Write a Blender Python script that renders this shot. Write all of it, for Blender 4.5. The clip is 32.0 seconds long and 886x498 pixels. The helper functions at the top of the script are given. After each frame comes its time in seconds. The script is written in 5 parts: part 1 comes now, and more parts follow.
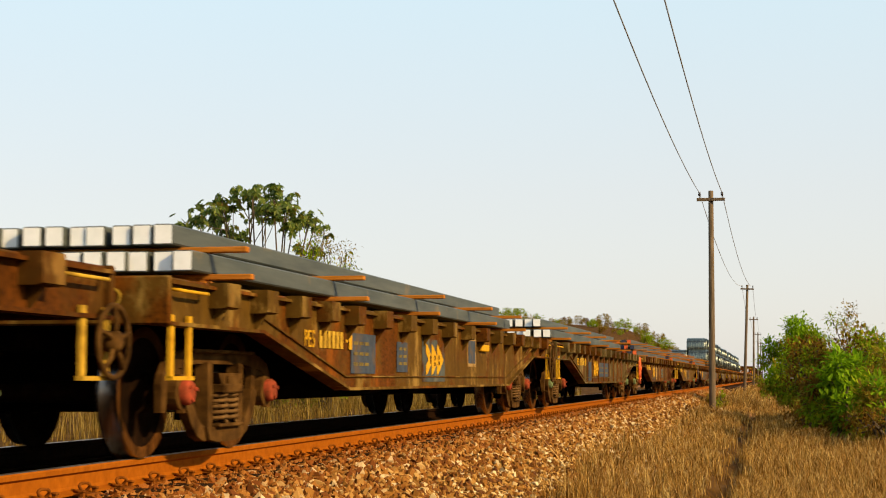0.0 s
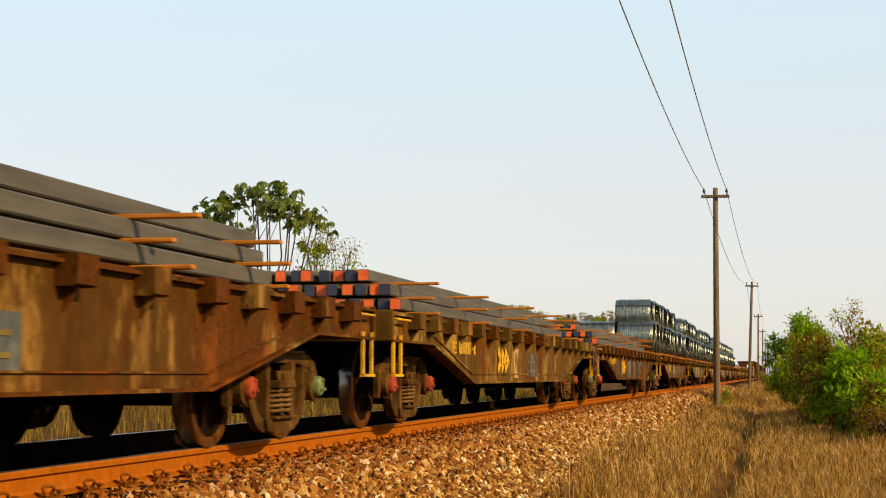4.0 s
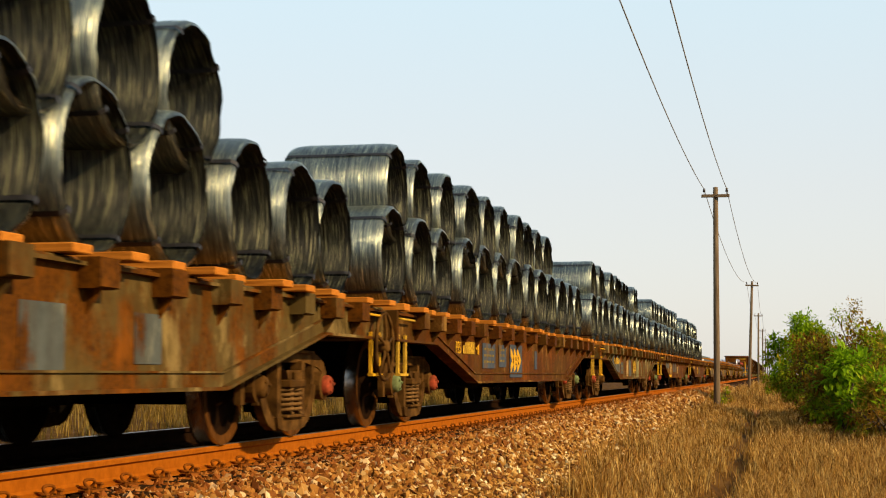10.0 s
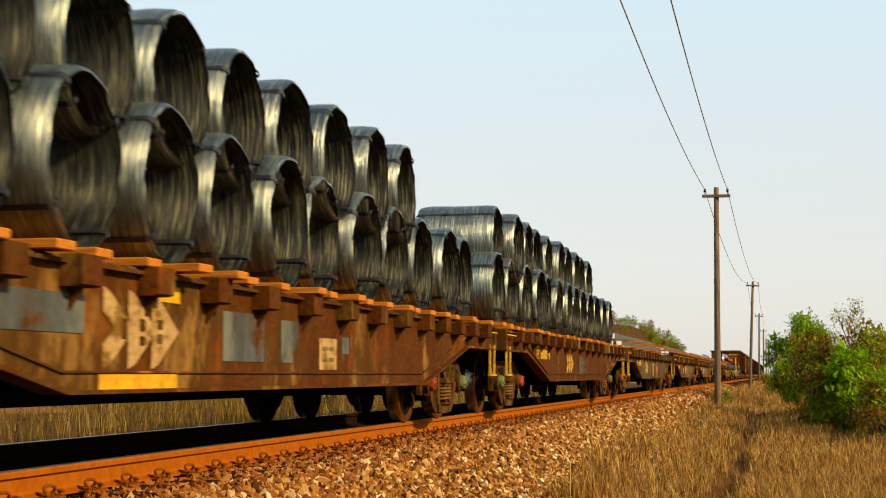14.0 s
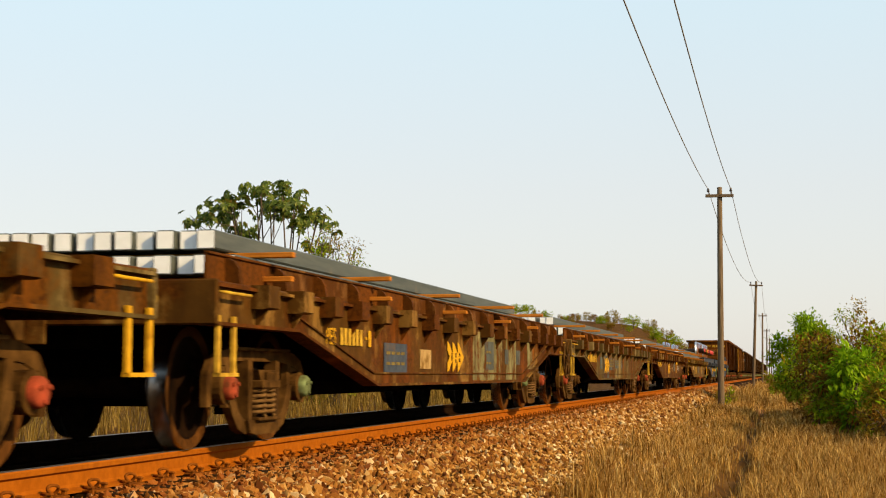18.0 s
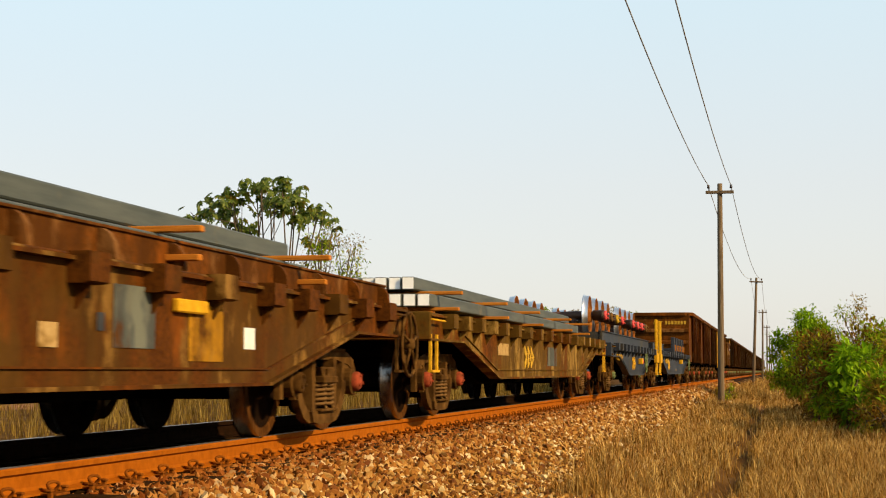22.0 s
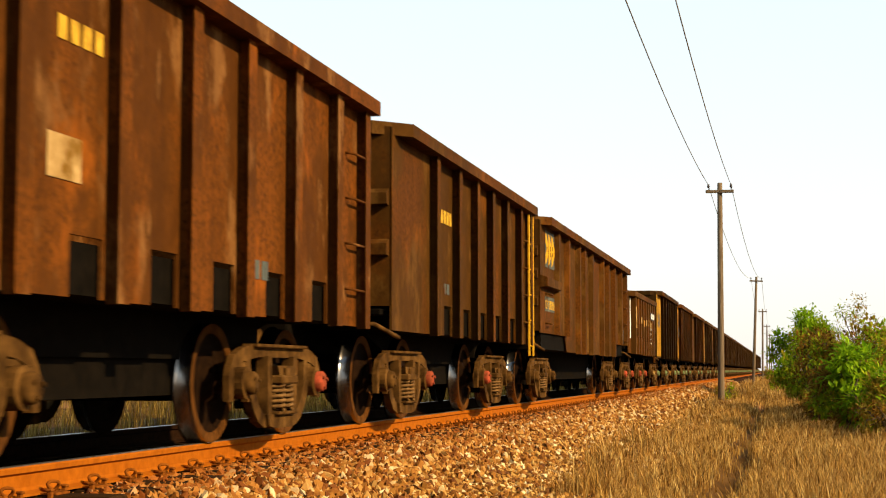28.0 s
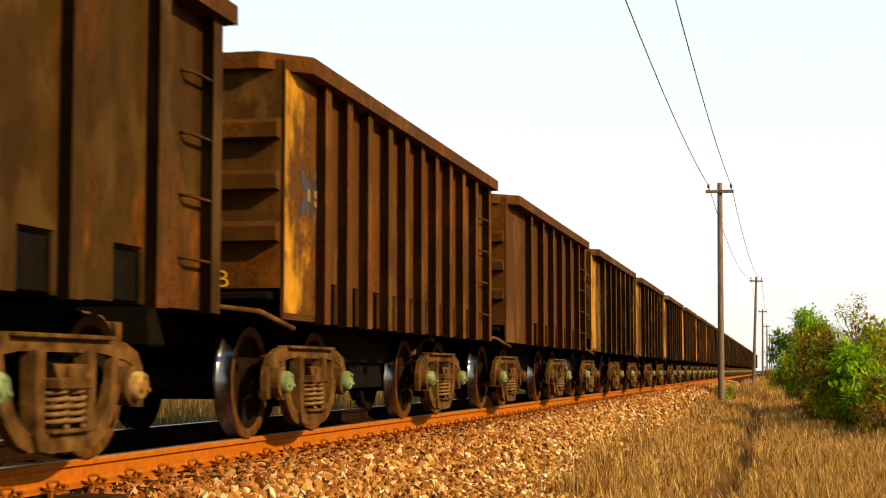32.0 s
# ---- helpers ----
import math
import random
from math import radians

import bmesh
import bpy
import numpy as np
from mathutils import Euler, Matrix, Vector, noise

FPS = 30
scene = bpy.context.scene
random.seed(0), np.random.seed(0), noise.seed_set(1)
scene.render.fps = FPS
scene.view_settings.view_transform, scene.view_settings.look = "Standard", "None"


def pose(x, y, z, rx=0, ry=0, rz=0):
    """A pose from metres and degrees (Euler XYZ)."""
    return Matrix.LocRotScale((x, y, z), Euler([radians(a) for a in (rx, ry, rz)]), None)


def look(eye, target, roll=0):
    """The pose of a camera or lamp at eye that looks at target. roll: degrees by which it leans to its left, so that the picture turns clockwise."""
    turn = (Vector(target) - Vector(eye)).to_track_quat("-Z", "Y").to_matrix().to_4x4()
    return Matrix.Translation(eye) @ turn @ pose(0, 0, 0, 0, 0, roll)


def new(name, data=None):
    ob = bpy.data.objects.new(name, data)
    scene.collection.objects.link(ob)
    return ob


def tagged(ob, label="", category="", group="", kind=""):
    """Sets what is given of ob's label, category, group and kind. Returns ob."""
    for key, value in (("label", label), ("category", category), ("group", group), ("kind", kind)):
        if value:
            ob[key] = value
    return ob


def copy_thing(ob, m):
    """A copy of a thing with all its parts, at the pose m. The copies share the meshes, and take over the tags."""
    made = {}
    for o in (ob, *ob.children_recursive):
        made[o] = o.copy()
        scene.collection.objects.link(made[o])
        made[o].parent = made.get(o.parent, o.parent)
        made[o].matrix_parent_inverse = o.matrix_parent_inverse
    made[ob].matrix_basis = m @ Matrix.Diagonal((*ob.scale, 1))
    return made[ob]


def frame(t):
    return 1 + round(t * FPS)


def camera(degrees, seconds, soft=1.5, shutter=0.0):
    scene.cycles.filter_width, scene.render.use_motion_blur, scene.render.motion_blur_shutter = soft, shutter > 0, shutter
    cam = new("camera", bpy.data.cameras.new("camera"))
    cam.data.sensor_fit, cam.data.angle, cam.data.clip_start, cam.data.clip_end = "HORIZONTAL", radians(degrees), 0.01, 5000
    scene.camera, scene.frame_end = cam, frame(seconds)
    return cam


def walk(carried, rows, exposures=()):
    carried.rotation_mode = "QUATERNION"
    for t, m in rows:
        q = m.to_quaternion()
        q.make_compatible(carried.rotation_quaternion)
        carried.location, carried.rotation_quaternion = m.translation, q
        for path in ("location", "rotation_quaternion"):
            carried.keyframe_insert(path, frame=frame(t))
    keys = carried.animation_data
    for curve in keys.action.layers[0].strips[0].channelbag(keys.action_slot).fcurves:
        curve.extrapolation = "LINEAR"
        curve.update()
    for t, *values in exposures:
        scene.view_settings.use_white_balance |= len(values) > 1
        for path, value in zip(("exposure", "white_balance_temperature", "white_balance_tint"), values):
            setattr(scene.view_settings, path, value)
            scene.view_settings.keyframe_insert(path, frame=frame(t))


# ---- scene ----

# ------------------------------------------------------------------ camera
LENS = 32.35
cam = camera(LENS, 32.0, soft=1.1, shutter=0.15)
EYE = (0.0, 0.0, 0.538)
YAW, PITCH = 12.416, 4.5435
DRIFT = [(0, -15.3, 13.8), (0.5, -13.2, 12.9), (1, -11, 12), (1.5, -9.4, 11), (2.2, -8.6, 10.2), (3.5, -7.7, 9.0), (5.5, -7.3, 7.8),
         (8, -7.3, 7.6), (11, -7.3, 7.6), (12, -6.2, 7.8), (14.5, -6, 8.0), (16.5, -4.6, 8.9), (17, -3.1, 8.8), (17.5, -1.4, 8.2), (18, -.3, 7.6),
         (19, 0, 6.2), (20, 0, 4.6), (21, 0, 2.9), (22, 0, 1.3), (23, 0, 0.2), (25, 0, 0), (28, 0, 0), (32, 0, 0)]


def aimed(t, dx, dy):
    return t, pose(*EYE, 90 + PITCH + math.degrees(dy / 2700), 0, YAW + math.degrees(dx / 2700))


walk(cam, [aimed(*row) for row in DRIFT],
     exposures=[(0, 0.58), (25.0, 0.58), (26.0, 0.68), (27.5, 0.93), (32, 0.98)])

# ------------------------------------------------------------------ light
SUN_AZ, SUN_EL = 111.0, 29.0     # degrees from +Y towards +X, and above the horizon
world = bpy.data.worlds.new("sky")
scene.world = world
world.use_nodes = True
wn = world.node_tree
sky = wn.nodes.new("ShaderNodeTexSky")
sky.sky_type = "NISHITA"
sky.sun_disc = False
sky.sun_elevation = radians(SUN_EL)
sky.sun_rotation = radians(SUN_AZ)
sky.air_density, sky.dust_density, sky.ozone_density = 1.0, 1.2, 1.0
haze = wn.nodes.new("ShaderNodeMix")        # a bright, milky haze over the blue
haze.data_type = "RGBA"
haze.inputs[0].default_value = 0.8
wn.links.new(sky.outputs[0], haze.inputs[6])
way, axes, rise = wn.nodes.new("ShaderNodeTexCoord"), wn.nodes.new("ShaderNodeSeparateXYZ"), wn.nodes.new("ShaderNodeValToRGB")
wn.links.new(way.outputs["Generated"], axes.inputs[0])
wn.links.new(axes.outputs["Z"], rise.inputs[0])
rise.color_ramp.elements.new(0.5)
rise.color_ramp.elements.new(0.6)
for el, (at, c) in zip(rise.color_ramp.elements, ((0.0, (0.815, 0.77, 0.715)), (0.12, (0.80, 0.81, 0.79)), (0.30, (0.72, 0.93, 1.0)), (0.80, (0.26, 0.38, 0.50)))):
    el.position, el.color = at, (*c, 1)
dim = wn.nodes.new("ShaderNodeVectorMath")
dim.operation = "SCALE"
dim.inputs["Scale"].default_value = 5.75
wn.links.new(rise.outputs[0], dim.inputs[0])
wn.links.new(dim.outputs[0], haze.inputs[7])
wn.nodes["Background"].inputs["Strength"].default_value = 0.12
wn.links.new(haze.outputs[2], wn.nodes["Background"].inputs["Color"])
sun = new("sun", bpy.data.lights.new("sun", "SUN"))
sun.data.energy, sun.data.angle, sun.data.color = 4.4, radians(0.6), (1.0, 0.72, 0.38)
_az, _el = radians(SUN_AZ), radians(SUN_EL)
sun.matrix_world = look((math.sin(_az) * math.cos(_el) * 50, math.cos(_az) * math.cos(_el) * 50, math.sin(_el) * 50), (0, 0, 0))

# ------------------------------------------------------------------ materials


def shader(name, rough=0.8, metal=0.0):
    m = bpy.data.materials.new(name)
    m.use_nodes = True
    nt = m.node_tree
    b = nt.nodes["Principled BSDF"]
    b.inputs["Roughness"].default_value, b.inputs["Metallic"].default_value = rough, metal
    b.inputs["Specular IOR Level"].default_value = 0.03 if rough > 0.7 else 0.3
    return m, nt, b


def nd(nt, kind, **values):
    n = nt.nodes.new("ShaderNode" + kind)
    for k, v in values.items():
        if k in n.inputs:
            n.inputs[k].default_value = v
    return n


def noise_at(nt, scale, detail=5.0, stretch=(1, 1, 1), rough=0.6):
    tc = nt.nodes.new("ShaderNodeTexCoord")
    mp = nt.nodes.new("ShaderNodeMapping")
    mp.inputs["Scale"].default_value = stretch
    oi = nt.nodes.new("ShaderNodeObjectInfo")
    mul = nt.nodes.new("ShaderNodeMath")
    mul.operation = "MULTIPLY"
    mul.inputs[1].default_value = 37.0
    nt.links.new(oi.outputs["Random"], mul.inputs[0])
    nt.links.new(mul.outputs[0], mp.inputs["Location"])
    nt.links.new(tc.outputs["Object"], mp.inputs["Vector"])
    n = nd(nt, "TexNoise", Scale=scale, Detail=detail, Roughness=rough)
    nt.links.new(mp.outputs[0], n.inputs["Vector"])
    return n.outputs["Fac"]


def ramp(nt, fac, stops):
    r = nt.nodes.new("ShaderNodeValToRGB")
    e = r.color_ramp.elements
    while len(e) < len(stops):
        e.new(0.5)
    for el, (p, c) in zip(e, stops):
        el.position, el.color = p, (*c, 1)
    nt.links.new(fac, r.inputs[0])
    return r.outputs[0]


def blend(nt, fac, a, b):
    m = nt.nodes.new("ShaderNodeMix")
    m.data_type = "RGBA"
    for sock, val in ((m.inputs[0], fac), (m.inputs[6], a), (m.inputs[7], b)):
        if isinstance(val, bpy.types.NodeSocket):
            nt.links.new(val, sock)
        else:
            sock.default_value = val if isinstance(val, float) else (*val, 1)
    return m.outputs[2]


def relief(nt, b, fac, strength=0.4, dist=0.01):
    u = nd(nt, "Bump", Strength=strength, Distance=dist)
    nt.links.new(fac, u.inputs["Height"])
    nt.links.new(u.outputs[0], b.inputs["Normal"])


def weathered(name, paint, rust, dark, cover=0.5, rough=0.75, big=0.75, bright=None, dust=None, streaks=0.40):
    """Old wagon paint: rust breaking through in patches, bright rust blooms, dusty scrapes and rain streaks."""
    m, nt, b = shader(name, rough)
    bright = bright or tuple(min(1, c * k) for c, k in zip(rust, (2.1, 1.9, 1.5)))
    dust = dust or tuple(min(1, c * 1.5 + a) for c, a in zip(paint, (0.05, 0.035, 0.015)))
    black_white = lambda lo, hi: [(lo, (0, 0, 0)), (hi, (1, 1, 1))]
    patch = ramp(nt, noise_at(nt, big, 7, (1, 1, 0.7), 0.68), black_white(cover - 0.03, cover + 0.04))
    bloom = ramp(nt, noise_at(nt, 1.7, 6, (1, 1, 0.6), 0.7), black_white(0.54, 0.66))
    scrape = ramp(nt, noise_at(nt, 1.7, 8, (1, 1.1, 0.55), 0.72), black_white(0.52, 0.60))
    streak = ramp(nt, noise_at(nt, 4.0, 5, (1, 1, 0.14)), black_white(0.44, 0.66))
    grain = noise_at(nt, 26, 6)
    rusty = ramp(nt, grain, [(0.28, dark), (0.5, rust), (0.75, tuple(min(1, c * 1.5) for c in rust))])
    rusty = blend(nt, bloom, rusty, bright)
    painted = ramp(nt, noise_at(nt, 7, 6), [(0.3, tuple(c * 0.62 for c in paint)), (0.7, paint)])
    painted = blend(nt, scrape, painted, dust)
    col = blend(nt, patch, painted, rusty)
    col = blend(nt, streak, col, blend(nt, streaks, col, dark))
    nt.links.new(col, b.inputs["Base Color"])
    relief(nt, b, grain, 0.35, 0.006)
    return m


def grained(name, stops, scale=12, rough=0.8, metal=0.0, stretch=(1, 1, 1), bump=0.3, dist=0.006, big=None, detail=6):
    m, nt, b = shader(name, rough, metal)
    f = noise_at(nt, scale, detail, stretch)
    col = ramp(nt, f, stops)
    if big:
        f2 = noise_at(nt, big[0], 4)
        col = blend(nt, ramp(nt, f2, [(big[1], (0, 0, 0)), (big[2], (1, 1, 1))]), col, big[3])
    nt.links.new(col, b.inputs["Base Color"])
    relief(nt, b, f, bump, dist)
    return m


def by_island(name, stops, rough=0.8, spec=0.3, translucent=0.0, stain=None):
    """One look for many small pieces of one mesh: each takes its own tone."""
    m, nt, b = shader(name, rough)
    b.inputs["Specular IOR Level"].default_value = spec
    g = nt.nodes.new("ShaderNodeNewGeometry")
    col = ramp(nt, g.outputs["Random Per Island"], stops)
    f = noise_at(nt, 30, 4)
    col = blend(nt, f, blend(nt, 0.35, col, (0.02, 0.015, 0.01)), col)
    if stain:
        tc, ax, mr = nt.nodes.new("ShaderNodeTexCoord"), nt.nodes.new("ShaderNodeSeparateXYZ"), nt.nodes.new("ShaderNodeMapRange")
        nt.links.new(tc.outputs["Object"], ax.inputs[0])
        nt.links.new(ax.outputs["X"], mr.inputs["Value"])
        mr.inputs["From Min"].default_value, mr.inputs["From Max"].default_value = stain[0], stain[1]
        mr.inputs["To Min"].default_value, mr.inputs["To Max"].default_value = 0.75, 0.0
        col = blend(nt, mr.outputs[0], col, stain[2])
    nt.links.new(col, b.inputs["Base Color"])
    if translucent:
        t = nt.nodes.new("ShaderNodeBsdfTranslucent")
        nt.links.new(col, t.inputs["Color"])
        mix = nd(nt, "MixShader", Fac=translucent)
        nt.links.new(b.outputs[0], mix.inputs[1])
        nt.links.new(t.outputs[0], mix.inputs[2])
        nt.links.new(mix.outputs[0], nt.nodes["Material Output"].inputs["Surface"])
    return m


RUST, RUST_D = (0.072, 0.0225, 0.0028), (0.022, 0.0075, 0.0012)
M = {
    "brown": weathered("brown_wagon_paint", (0.084, 0.037, 0.006), RUST, RUST_D, 0.48, dust=(0.21, 0.110, 0.024)),
    "olive": weathered("olive_wagon_paint", (0.110, 0.056, 0.008), (0.090, 0.028, 0.0025), RUST_D, 0.54, dust=(0.24, 0.140, 0.030)),
    "green": weathered("grey_green_wagon_paint", (0.098, 0.064, 0.018), (0.080, 0.027, 0.0025), RUST_D, 0.50, dust=(0.20, 0.138, 0.048)),
    "blue": weathered("dark_blue_grey_wagon_paint", (0.0175, 0.0215, 0.031), (0.036, 0.027, 0.011), (0.009, 0.009, 0.010), 0.59, 0.6, dust=(0.033, 0.037, 0.047), bright=(0.055, 0.042, 0.017)),
    "hopper": weathered("rusty_hopper_steel", (0.060, 0.0245, 0.0036), (0.068, 0.0225, 0.0028), (0.026, 0.010, 0.0018), 0.52, 0.8, dust=(0.088, 0.040, 0.008), bright=(0.125, 0.042, 0.0045), streaks=0.28),
    "hopper_dark": weathered("dark_rusty_hopper_steel", (0.046, 0.021, 0.0036), (0.062, 0.022, 0.003), (0.020, 0.009, 0.0018), 0.55, 0.8, streaks=0.4),
    "hopper_red": weathered("red_rust_hopper_steel", (0.078, 0.026, 0.0038), (0.098, 0.030, 0.0036), (0.030, 0.011, 0.002), 0.5, 0.8, streaks=0.38),
    "peeling": weathered("peeling_yellow_paint", (0.40, 0.185, 0.010), (0.08, 0.030, 0.004), (0.02, 0.010, 0.003), 0.50, 0.75, dust=(0.30, 0.16, 0.03)),
    "bogie": grained("dusty_cast_bogie_steel", [(0.3, (0.020, 0.009, 0.002)), (0.5, (0.064, 0.030, 0.007)), (0.75, (0.135, 0.066, 0.016))], 6, 0.9),
    "spring": grained("rusty_spring_steel", [(0.3, (0.06, 0.030, 0.010)), (0.7, (0.19, 0.10, 0.032))], 20, 0.8),
    # near-black colour carries the deep shade below the wagons
    "under": grained("shade_black_underframe", [(0.3, (0.0025, 0.002, 0.0012)), (0.7, (0.007, 0.005, 0.003))], 9, 0.95),
    "wheel": grained("brown_wheel_rim_face", [(0.3, (0.030, 0.011, 0.002)), (0.7, (0.095, 0.036, 0.007))], 10, 0.85),
    "tread": grained("polished_wheel_tread", [(0.3, (0.10, 0.09, 0.08)), (0.7, (0.24, 0.23, 0.22))], 30, 0.24, 1.0, bump=0.05),
    # black stands for the side frame's shade on disc and axle
    "disc": grained("shade_black_wheel_disc", [(0.3, (0.004, 0.002, 0.001)), (0.7, (0.014, 0.006, 0.002))], 10, 0.9),
    # the train's shade between the rails, put into the gravel's colour
    "oily": grained("shade_black_gravel", [(0.3, (0.002, 0.0012, 0.0006)), (0.55, (0.005, 0.003, 0.0012)), (0.8, (0.014, 0.007, 0.002))], 16, 0.95, bump=0.9, dist=0.03),
    "hopper_black": weathered("blackened_hopper_steel", (0.040, 0.0185, 0.0030), (0.060, 0.0205, 0.0026), (0.010, 0.0045, 0.0012), 0.56, 0.8, dust=(0.055, 0.028, 0.006), streaks=0.4),
    "ochre": weathered("worn_ochre_yellow_paint", (0.36, 0.175, 0.010), (0.09, 0.034, 0.004), (0.03, 0.013, 0.003), 0.63, 0.75, dust=(0.42, 0.23, 0.03)),
    "rail": grained("orange_rusty_rail", [(0.3, (0.22, 0.056, 0.002)), (0.7, (0.31, 0.088, 0.004))], 14, 0.85, bump=0.15),
    # dark copy of the rail colour, standing for the train's shade
    "shaded_rail": grained("shade_dark_rail", [(0.3, (0.006, 0.003, 0.001)), (0.7, (0.02, 0.008, 0.003))], 14, 0.8, bump=0.15),
    "railtop": grained("worn_rail_head", [(0.3, (0.30, 0.26, 0.22)), (0.7, (0.5, 0.46, 0.42))], 20, 0.35, 1.0, bump=0.05),
    "clip": grained("rusty_rail_clip", [(0.3, (0.09, 0.025, 0.003)), (0.7, (0.22, 0.066, 0.006))], 18, 0.85),
    # brown darkened in colour for the shade under the train
    "sleeper": grained("shade_dark_brown_sleeper", [(0.3, (0.012, 0.006, 0.002)), (0.7, (0.040, 0.019, 0.006))], 8, 0.9, stretch=(0.3, 4, 1)),
    "timber": grained("fresh_orange_timber", [(0.3, (0.26, 0.082, 0.009)), (0.6, (0.45, 0.160, 0.020)), (0.8, (0.58, 0.235, 0.036))], 6, 0.8, stretch=(0.6, 9, 9)),
    "billet": grained("blue_grey_steel_billet", [(0.3, (0.042, 0.050, 0.044)), (0.7, (0.088, 0.096, 0.080))], 4, 0.6, 0.1, stretch=(3, 0.3, 3), bump=0.1, big=(2.0, 0.62, 0.7, (0.13, 0.105, 0.062))),
    "bloom": grained("dark_brown_steel_bloom", [(0.3, (0.045, 0.040, 0.030)), (0.7, (0.095, 0.080, 0.055))], 4, 0.65, 0.1, stretch=(3, 0.3, 3), bump=0.1),
    "endwhite": grained("white_painted_billet_end", [(0.3, (0.80, 0.81, 0.77)), (0.7, (0.92, 0.92, 0.89))], 9, 0.6),
    "endred": grained("orange_red_painted_end", [(0.3, (0.60, 0.085, 0.016)), (0.7, (0.80, 0.15, 0.030))], 9, 0.6),
    "endnavy": grained("navy_blue_painted_end", [(0.3, (0.020, 0.024, 0.05)), (0.7, (0.045, 0.05, 0.085))], 9, 0.6),
    "yellow": grained("chipped_yellow_paint", [(0.25, (0.20, 0.085, 0.008)), (0.42, (0.46, 0.235, 0.010)), (0.7, (0.60, 0.33, 0.016))], 14, 0.75),
    "dirtyyellow": grained("dirty_yellow_paint", [(0.3, (0.20, 0.11, 0.015)), (0.55, (0.46, 0.27, 0.025)), (0.8, (0.60, 0.37, 0.04))], 11, 0.75),
    "panel": weathered("faded_grey_blue_paint", (0.082, 0.092, 0.084), (0.080, 0.027, 0.003), (0.028, 0.011, 0.002), 0.57, big=2.0, dust=(0.125, 0.130, 0.100)),
    "bluepanel": grained("blue_stencil_panel", [(0.3, (0.034, 0.043, 0.060)), (0.7, (0.060, 0.072, 0.090))], 9, 0.75, big=(2.5, 0.55, 0.72, (0.12, 0.07, 0.03))),
    "pale": grained("pale_scraped_paint", [(0.3, (0.24, 0.14, 0.045)), (0.7, (0.42, 0.28, 0.11))], 9, 0.8, big=(3.5, 0.48, 0.6, (0.15, 0.075, 0.012))),
    "palegreen": weathered("peeling_pale_green_paint", (0.20, 0.175, 0.075), (0.090, 0.030, 0.0025), RUST_D, 0.53, big=1.6, dust=(0.27, 0.235, 0.10)),
    "faint": grained("worn_faint_yellow_stencil", [(0.35, (0.075, 0.052, 0.018)), (0.6, (0.17, 0.125, 0.035))], 14, 0.8),
    "tanpatch": weathered("bleached_tan_rust", (0.15, 0.070, 0.009), (0.068, 0.0225, 0.0028), (0.026, 0.010, 0.0018), 0.50, big=1.7, dust=(0.19, 0.095, 0.014)),
    "white": grained("dull_white_paint", [(0.3, (0.55, 0.55, 0.50)), (0.7, (0.75, 0.75, 0.70))], 9, 0.7),
    "red": grained("orange_red_paint", [(0.3, (0.10, 0.030, 0.012)), (0.55, (0.26, 0.048, 0.020)), (0.75, (0.42, 0.072, 0.032))], 12, 0.85),
    "pinkred": grained("bright_pinkish_red_primer", [(0.3, (0.34, 0.030, 0.028)), (0.7, (0.66, 0.075, 0.065))], 16, 0.6),
    "greasy": grained("greasy_black_brown_steel", [(0.3, (0.012, 0.007, 0.004)), (0.7, (0.050, 0.026, 0.013))], 9, 0.5),
    "freshrust": grained("fresh_orange_rust", [(0.3, (0.085, 0.026, 0.005)), (0.7, (0.24, 0.085, 0.016))], 7, 0.8),
    "mint": grained("dusty_mint_green_paint", [(0.3, (0.07, 0.070, 0.025)), (0.55, (0.13, 0.165, 0.070)), (0.75, (0.23, 0.30, 0.13))], 12, 0.8),
    "black": grained("black_paint", [(0.3, (0.012, 0.012, 0.012)), (0.7, (0.03, 0.03, 0.03))], 9, 0.6),
    "axlebrown": grained("oiled_brown_axle", [(0.3, (0.04, 0.018, 0.012)), (0.7, (0.10, 0.045, 0.022))], 9, 0.5),
    "machined": grained("bright_machined_steel", [(0.3, (0.55, 0.57, 0.60)), (0.7, (0.75, 0.77, 0.80))], 20, 0.3, 0.9, bump=0.03),
    # darkened in colour for the shade between stones and rails
    "grit": grained("orange_brown_track_grit", [(0.3, (0.012, 0.0045, 0.001)), (0.55, (0.028, 0.010, 0.002)), (0.8, (0.060, 0.022, 0.004))], 16, 0.95, bump=0.9, dist=0.03),
    "stone": by_island("orange_stained_ballast_stone", [(0.0, (0.075, 0.021, 0.002)), (0.3, (0.22, 0.082, 0.009)), (0.6, (0.36, 0.165, 0.026)), (0.85, (0.52, 0.31, 0.085)), (1.0, (0.78, 0.62, 0.34))], 0.85, 0.15, stain=(-4.1, -2.7, (0.22, 0.056, 0.004))),
    "soil": grained("dry_grassy_soil", [(0.3, (0.032, 0.014, 0.003)), (0.55, (0.085, 0.040, 0.008)), (0.8, (0.20, 0.105, 0.026))], 2.2, 0.95, bump=0.8, dist=0.05, big=(0.05, 0.56, 0.62, (0.25, 0.115, 0.05))),
    "grass": by_island("dry_straw_grass", [(0.0, (0.065, 0.026, 0.004)), (0.35, (0.28, 0.128, 0.020)), (0.7, (0.57, 0.31, 0.058)), (1.0, (0.84, 0.58, 0.19))], 0.8, 0.1, 0.3),
    "field_grass": by_island("dull_olive_straw_grass", [(0.0, (0.040, 0.022, 0.003)), (0.4, (0.17, 0.095, 0.013)), (0.75, (0.34, 0.21, 0.036)), (1.0, (0.52, 0.36, 0.09))], 0.8, 0.05, 0.3),
